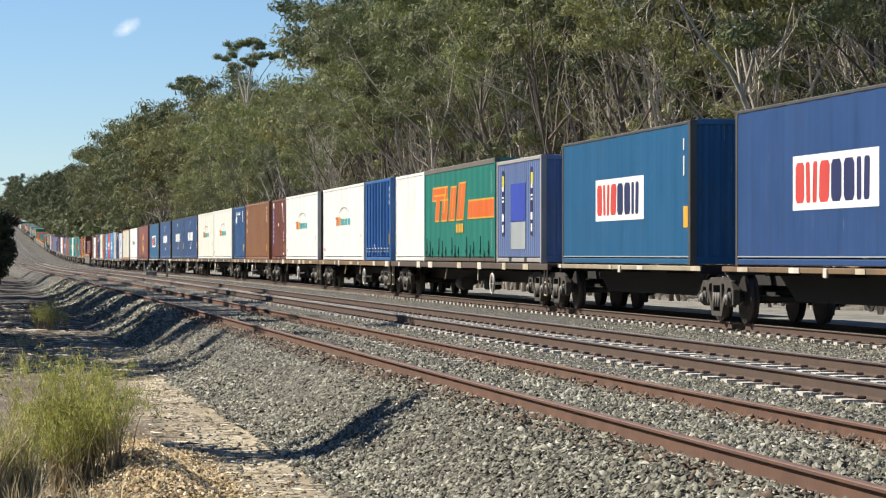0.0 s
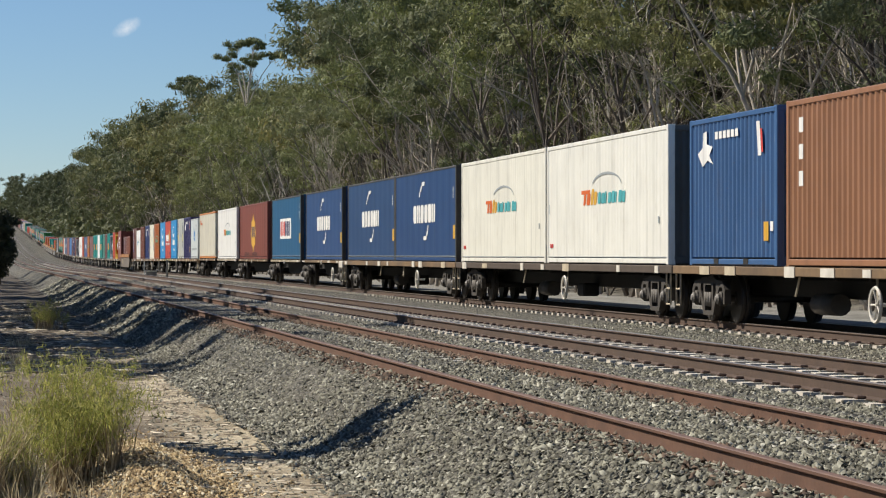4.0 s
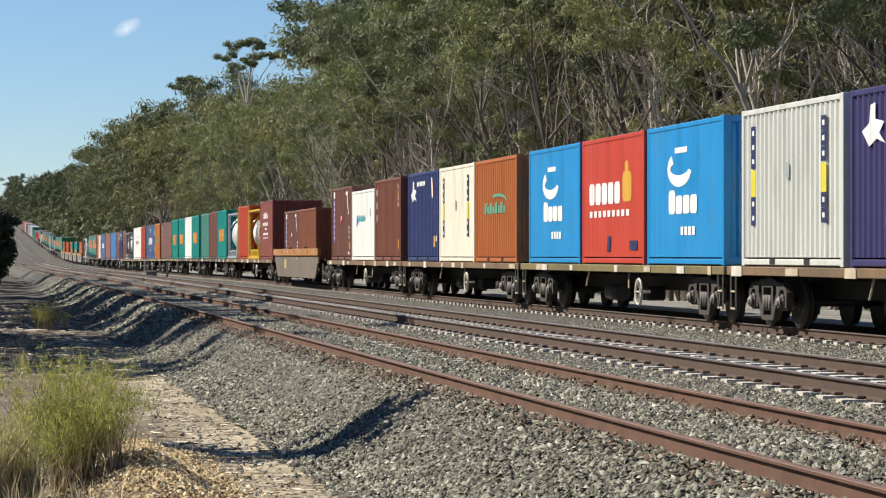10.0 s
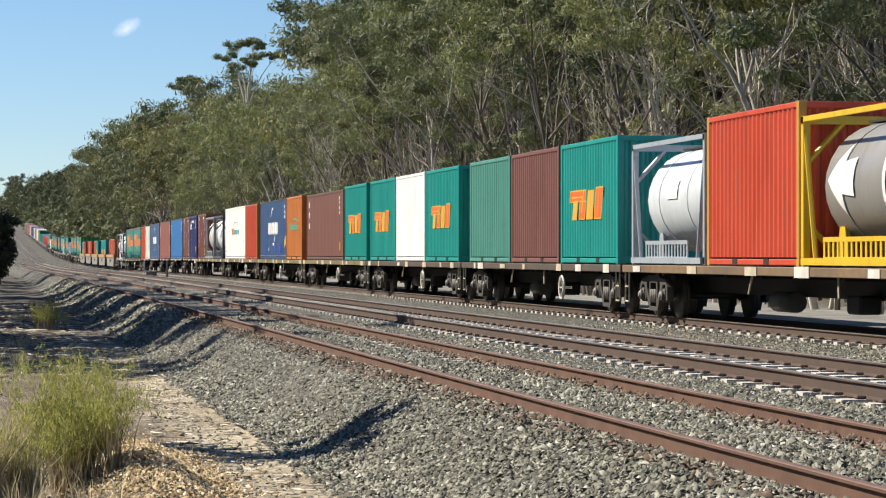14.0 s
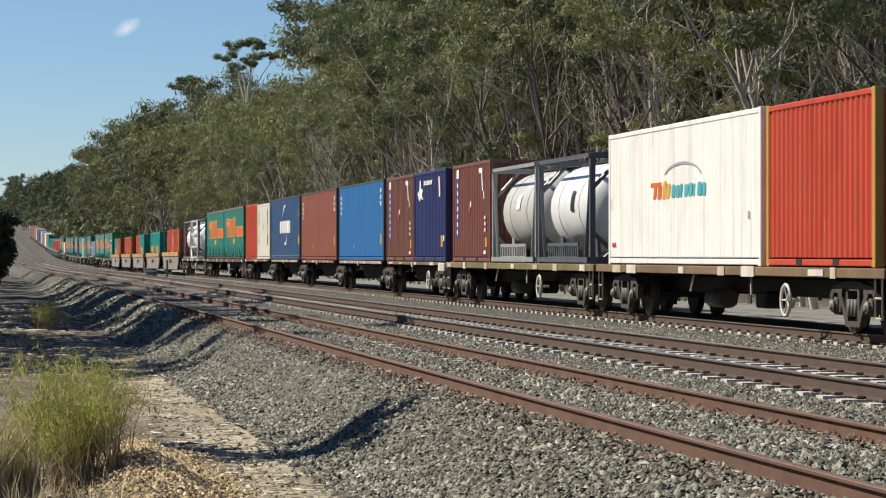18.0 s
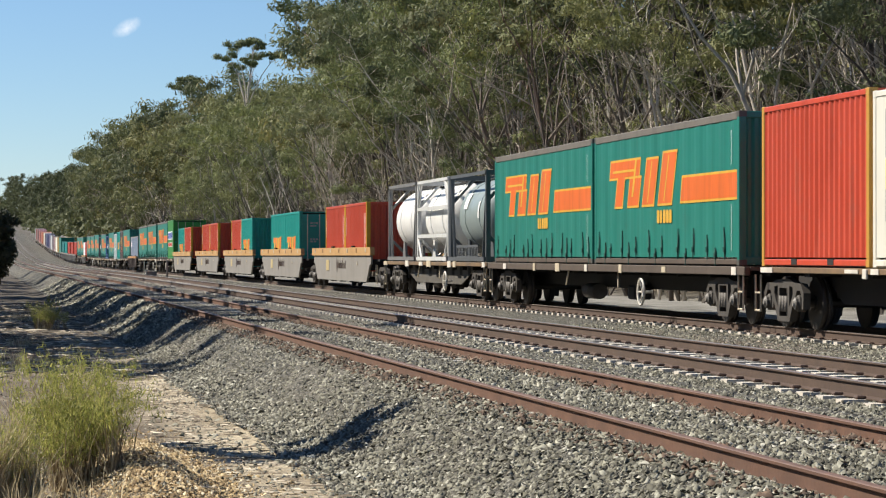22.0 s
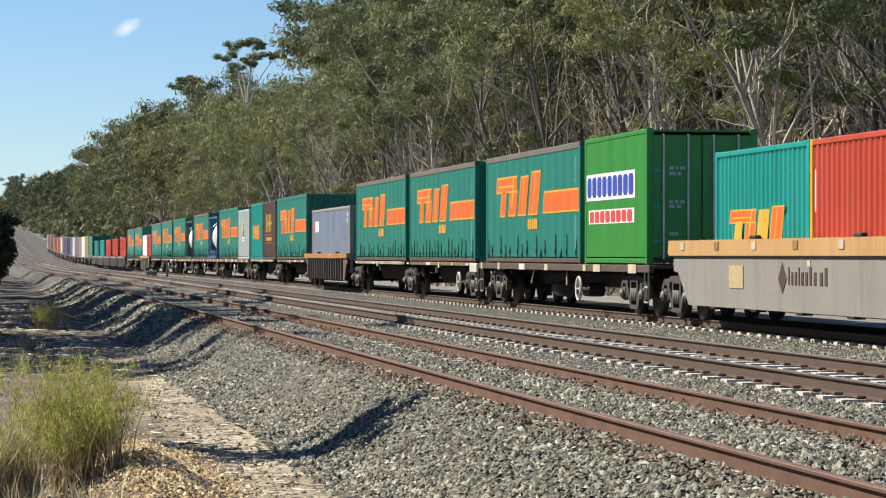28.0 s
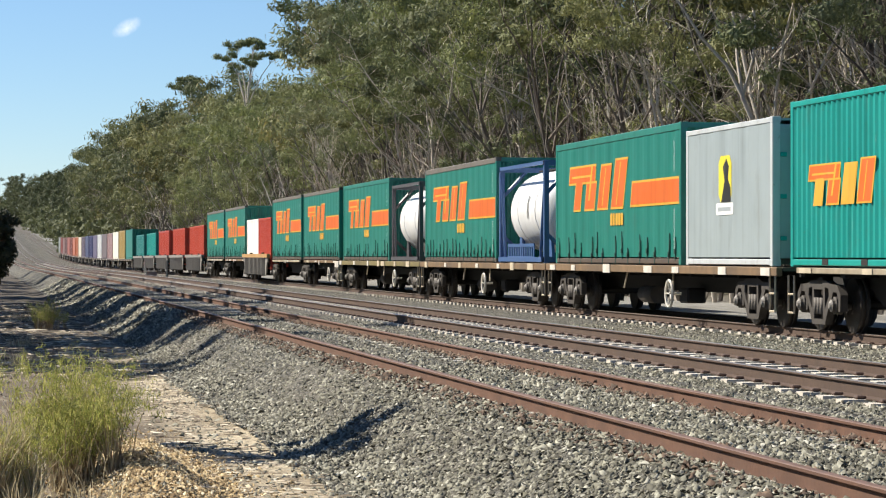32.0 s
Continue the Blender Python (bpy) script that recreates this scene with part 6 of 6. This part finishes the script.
# thin saplings along the front of the wood
SAPLINGS = [gum(95, 10.5, .66, .35, LEAF_B, BARK_PALE, 220, .095, .20, 1.0), gum(96, 11.5, .70, .30, LEAF_A, BARK_DARK, 260, .095, .18, .8), gum(97, 9.0, .62, .4, LEAF_B, BARK, 160, .095, .22, 1.2)]
for i in range(125):
    y = 56 + i * 1.15 + rnd.uniform(-1.0, 1.0)
    x = rnd.uniform(22.6, 27.0)
    m = pose(x, y, bank(x, y), 0, 0, rnd.uniform(0, 360))
    t = SAPLINGS[i] if i < 3 else copy_thing(SAPLINGS[rnd.randrange(3)], m)
    t.matrix_basis = m
    t.scale = (rnd.uniform(.8, 1.25),) * 3
    tagged(t, "thin leaning eucalypt sapling at the edge of the wood", "tree", "trees beside the line")
far_wood("deep_wood", 270, 8, (35, 60), (62, 640), 17.5, LEAF_C, "dense shaded woodland behind the front trees", low=.38)
# added low leaf mass, its colour standing for shade between the trunks
far_wood("shaded_scrub", 300, 9, (31, 46), (62, 420), 10.5, LEAF_SCRUB, "low scrub coloured dark brown for the shade between the trunks", 260, .55, .0)
far_wood("middle_wood", 150, 12, (30, 42), (250, 680), 18.5, LEAF_B, "woodland filling in behind the taller trees", low=.3)
far_wood("far_edge_scrub", 150, 15, (20.5, 28), (430, 1330), 8.5, LEAF_C, "lower trees down to the edge of the line", 380, .5, .02)
far_wood("far_wood", 230, 5, (26, 46), (700, 1330), 23, LEAF_C, "distant eucalypt woodland along the climbing line")
far_wood("hill_wood", 190, 6, (13, 46), (1340, 1600), 24, LEAF_C, "woodland on the hill where the line ends")
far_wood("far_hill_wood", 140, 16, (-70, 12), (1380, 1600), 13, LEAF_C, "low woodland on the far side of the hill")
far_wood("near_side_wood", 230, 21, (-48, -14), (-90, 340), 15, LEAF_C, "woodland on the near side of the line", 240, .6)
thicket("bare_thicket", 1500, 31, (22.6, 33.0), (64, 340), "crooked bare stems and dead branches at the foot of the wood")
# trees on the near side, out of view, whose shade lies over the dirt and the ballast
SHADE = [gum(81, 15, .30, .22, LEAF_C, BARK, 12000, .34, .03), gum(82, 17, .45, .16, LEAF_A, BARK_PALE, 2600, .30, .03, .9)]
for i, (x, y, h) in enumerate(((-6.4, 62.0, 14.5), (-7.8, 49.8, 12.5), (-6.0, 65.5, 14), (-7.4, 54.5, 13), (-6.5, 83, 16), (-6.4, 58.0, 14), (-7, 95, 16), (-5.6, 70, 15), (-8, 111, 17), (-5.6, 92, 15), (-7, 131, 17), (-6.0, 79, 16), (-8, 154, 16), (-6, 89, 16), (-7, 181, 17), (-6.6, 100, 16),
                               (-7, 199, 18), (-6, 106, 16), (-8.5, 215, 17), (-5.8, 118, 15), (-9, 232, 17), (-6, 124, 16), (-9, 250, 18), (-6, 140, 16), (-6.5, 167, 15), (-6, 147, 15))):
    k = i % 2
    m = pose(x, y, bank(x, y), 0, 0, rnd.uniform(0, 360))
    t = SHADE[k] if i < 2 else copy_thing(SHADE[k], m)
    t.matrix_basis = m
    t.scale = (h / 19,) * 3
    tagged(t, GUM_LABEL, "tree", "trees beside the line")
slim = empty("gum_tree", pose(-.95, 28.4, bank(-.95, 28.4)))
rs = np.random.default_rng(44)
cc = np.stack([rs.normal(size=60) * .30, rs.normal(size=60) * .38, .7 + 4.75 * rs.random(60)], 1)
link("crown", leaves_mesh("crown", cc, rs.uniform(.2, .42, 60), 19000, .07, LEAF_A, rs, 1, .6, .3), slim)
bm = bmesh.new()
skin(bm, [np.array((0, 0, -.2)), np.array((.05, 0, 1.4)), np.array((0, .05, 2.8)), np.array((.03, 0, 4.9))], .07, .02)
part("trunk", bm, BARK, slim)
tagged(slim, "slim young eucalypt beside the dirt track", "tree", "trees beside the line")
# the dark tree at the edge of the view
dusky = empty("gum_tree", pose(.95, 184, bank(.95, 184) - .2))
rq = np.random.default_rng(17)
cc = rq.normal(size=(70, 3))
cc = cc / np.linalg.norm(cc, axis=1)[:, None] * (rq.random(70) ** .4)[:, None] * np.array([1.35, 1.35, 2.4]) + np.array([0, 0, 2.9])
link("crown", leaves_mesh("crown", cc, rq.uniform(.3, .65, 70), 12000, .13, LEAF_DUSK, rq, 1, .4, .4), dusky)
bm = bmesh.new()
skin(bm, [np.array((0, 0, -.1)), np.array((.1, 0, 1.4)), np.array((.05, .1, 3.2))], .12, .05)
part("trunk", bm, BARK_DARK, dusky)
tagged(dusky, "small dark dense tree beside the dirt track", "tree", "trees beside the line")


# ---- bushes and grass ----
BUSH_LEAF = islands("bush_needles", [(0, (.20, .23, .055)), (.5, (.345, .36, .095)), (1, (.54, .50, .18))], .6, .50, 12)
DRY_STEM = islands("dry_stems", [(0, (.14, .10, .06)), (.5, (.34, .26, .155)), (.85, (.56, .47, .31)), (1, (.74, .65, .47))], .85, .30, 12)

STRAW = islands("straw", [(0, (.30, .24, .14)), (.6, (.54, .46, .29)), (1, (.74, .66, .47))], .85, .40, 12)


def blades(n, centre, spread_x, spread_y, height, width, rng, lean=.35, z0=0.0):
    """Thin upright blades, each two quads, curving outwards."""
    bx = rng.normal(size=n) * spread_x + centre[0]
    by = rng.normal(size=n) * spread_y + centre[1]
    bz = np.array([bank(a, b) for a, b in zip(bx, by)]) - .02 + z0
    h = height * rng.uniform(.45, 1.1, n)
    dx = (bx - centre[0]) * .45 + rng.normal(size=n) * lean * h
    dy = (by - centre[1]) * .2 + rng.normal(size=n) * lean * h
    ang = rng.random(n) * 6.28
    wx, wy = np.cos(ang) * width, np.sin(ang) * width
    p0, p1, p2 = np.stack([bx, by, bz], 1), np.stack([bx + dx * .4, by + dy * .4, bz + h * .6], 1), np.stack([bx + dx, by + dy, bz + h], 1)
    w = np.stack([wx, wy, np.zeros(n)], 1)
    v = np.stack([p0 - w, p0 + w, p1 + w * .8, p1 - w * .8, p2 + w * .15, p2 - w * .15], 1).reshape(-1, 3)
    f = (np.array([(0, 1, 2, 3), (3, 2, 4, 5)])[None] + 6 * np.arange(n)[:, None, None]).reshape(-1, 4)
    return v, f, p2


def mesh_from(name, v, f, material):
    me = bpy.data.meshes.new(name)
    me.from_pydata(v.tolist(), [], f.tolist())
    me.materials.append(material)
    return me


def bush(x, y, height, wide, n, seed, label, dry=.3, name="broom_bush"):
    """Several fans of stems of uneven height, leafy towards their tips, with gaps between."""
    rng = np.random.default_rng(seed)
    root = empty(name, pose(x, y, bank(x, y)))
    foot = np.array((x, y, bank(x, y)))
    vs, fs, tops, off = [], [], [], 0
    for k in range(13):
        cx, cy = x + rng.normal() * wide * .38, y + rng.normal() * wide * .45
        h = height * rng.uniform(.55, 1.12) * (1 - .35 * min(1.0, abs(cx - x) / wide))
        v, f, tips = blades(max(8, n // (38 if dry < .5 else 14)), (cx, cy), wide * .09, wide * .09, h, .0055 if dry < .5 else .0075, rng, .26)
        vs.append(v - foot)
        fs.append(f + off)
        off += len(v)
        tops.append(tips[tips[:, 2] > bank(cx, cy) + h * .45] - foot)
    link("stem", mesh_from("stem", np.concatenate(vs), np.concatenate(fs), DRY_STEM if dry < .5 else STRAW), root, "thin dry brown stems")
    tops = np.concatenate(tops)
    me = leaves_mesh("foliage", tops, np.full(len(tops), height * .085), n * 13, .021, BUSH_LEAF, rng, 2.0, -2.6, .15) if dry < .5 else leaves_mesh("foliage", tops, np.full(len(tops), height * .085), n * 3, .021, BUSH_LEAF, rng, 2.0, -2.6, .15)
    link("foliage", me, root, "fine yellow-green upright foliage")
    return tagged(root, label, "bush")


BUSHES = [bush(.58, 21.2, .86, .47, 1700, 3, "broom-like bush of fine green needles over dry stems"),
          bush(.14, 20.2, .66, .30, 800, 4, "straw-coloured half-dry bush of thin stems", .8),
          bush(1.5, 70, .70, .42, 500, 5, "small ochre-green bush on the dirt verge")]
rng = np.random.default_rng(9)
vs, fs, off = [], [], 0
for x, y, h, n in [(.25, 19.6, .30, 90), (.75, 19.0, .22, 60), (1.9, 25, .2, 14), (.5, 30, .3, 200), (.9, 36, .25, 120), (1.5, 42, .2, 80), (.6, 48, .25, 120), (.8, 58, .25, 120), (1.1, 80, .3, 120)]:
    v, f, _ = blades(n, (x, y), .16 if x < 10 else .8, .5 if x < 10 else 9, h, .005 if x < 10 else .012, rng, .3)
    vs.append(v)
    fs.append(f + off)
    off += len(v)
tagged(new("dry_grass", mesh_from("dry_grass", np.concatenate(vs), np.concatenate(fs), STRAW)), "tufts of dry straw-coloured grass", "", "", "stuff")


# ---- lineside things ----
def marker_post(x, y, h, w, mat, label):
    root = empty("marker_post", pose(x, y, bank(x, y) - .05))
    part("post", box(bmesh.new(), -w, w, -w, w, 0, h, .01), mat, root)
    part("cap", box(bmesh.new(), -w * 1.3, w * 1.3, -w * 1.3, w * 1.3, h, h + .05, .012), mat, root)
    return tagged(root, label, "post")


GREY_METAL = plain("grey_metal", (.22, .22, .21), .6, .2, 10, .25)
marker_post(11.6, 176, 1.25, .06, GREY_METAL, "short grey lineside post between the tracks")
marker_post(11.8, 205, 1.1, .04, WHITE_PLATE, "slim pale lineside post between the tracks")
kit = empty("trackside_box", pose(11.0, 183, bank(11, 183)))
part("body", box(bmesh.new(), -.35, .35, -.25, .25, .05, .42, .02), GREY_METAL, kit)
part("lid", box(bmesh.new(), -.38, .38, -.28, .28, .42, .47, .012), WHITE_PLATE, kit)
part("plinth", box(bmesh.new(), -.4, .4, -.3, .3, -.08, .05), CONCRETE, kit)
tagged(kit, "low grey equipment box between the tracks", "equipment box")


# ---- a small cloud ----
def cloud_material():
    m = bpy.data.materials.new("cloud_wisp")
    n, l, b = nodes_of(m)
    tc = n.new("ShaderNodeTexCoord")
    g = n.new("ShaderNodeTexGradient")
    g.gradient_type = "SPHERICAL"
    mp = n.new("ShaderNodeMapping")
    mp.inputs["Scale"].default_value = (.036, 1, .075)
    l.new(tc.outputs["Object"], mp.inputs[0])
    l.new(mp.outputs[0], g.inputs[0])
    tx = noise_node(n, l, .09, 6)
    mul = n.new("ShaderNodeMath")
    mul.operation = "MULTIPLY"
    l.new(g.outputs[1], mul.inputs[0])
    l.new(tx.outputs[0], mul.inputs[1])
    a = ramp(n, l, mul.outputs[0], [(.05, (0, 0, 0)), (.50, (.56, .56, .56))])
    em, tr, mx = n.new("ShaderNodeEmission"), n.new("ShaderNodeBsdfTransparent"), n.new("ShaderNodeMixShader")
    em.inputs[0].default_value, em.inputs[1].default_value = (.95, .97, 1, 1), .8
    l.new(a.outputs[0], mx.inputs[0])
    l.new(tr.outputs[0], mx.inputs[1])
    l.new(em.outputs[0], mx.inputs[2])
    l.new(mx.outputs[0], n["Material Output"].inputs[0])
    return m


CLOUD = cloud_material()
for px, pz, size, tilt in ((.0512, .0832, 1.7, -30),):
    me = mesh_from("cloud", np.array([(-18 * size, 0, -12 * size), (18 * size, 0, -12 * size), (18 * size, 0, 12 * size), (-18 * size, 0, 12 * size)], float), np.array([(0, 1, 2, 3)]), CLOUD)
    tagged(new("cloud_backdrop", me), "small white wisp of cloud in the blue sky", "", "", "structure").matrix_basis = pose(px * 4000, 4000, 1 + pz * 4000, 0, tilt, 0)


# ---- wind ----
def sway(ob, degrees, period, phase):
    """A slow rocking of a whole plant about its foot."""
    m = ob.matrix_basis.copy()
    place, turn = Matrix.Translation(m.translation), m.to_quaternion().to_matrix().to_4x4()
    rows = []
    for k in range(33):
        a = degrees * (math.sin(2 * math.pi * k / period + phase) * .7 + math.sin(2 * math.pi * k / (period * .37) + 2 * phase) * .3)
        rows.append((float(k), place @ pose(0, 0, 0, a * .5, a) @ turn))
    walk(ob, rows)


def motions():
    """The train runs past at about 25 metres a second, slowing a little."""
    for ob, p in TRAIN:
        rows = []
        base = (ob["base"] if "base" in ob else 0.0) - SUNK
        for k in range(17):
            t = 2.0 * k
            y = p - advance(t)
            rows.append((t, pose(GOODS, y, grade(y) + base, slope(y))))
        walk(ob, rows)
        if "base" in ob:
            del ob["base"]
    sway(slim, 2.2, 9.0, .4)
    for i, ob in enumerate(BUSHES):
        sway(ob, 1.2, 3.1 + i, i * 1.7)


motions()
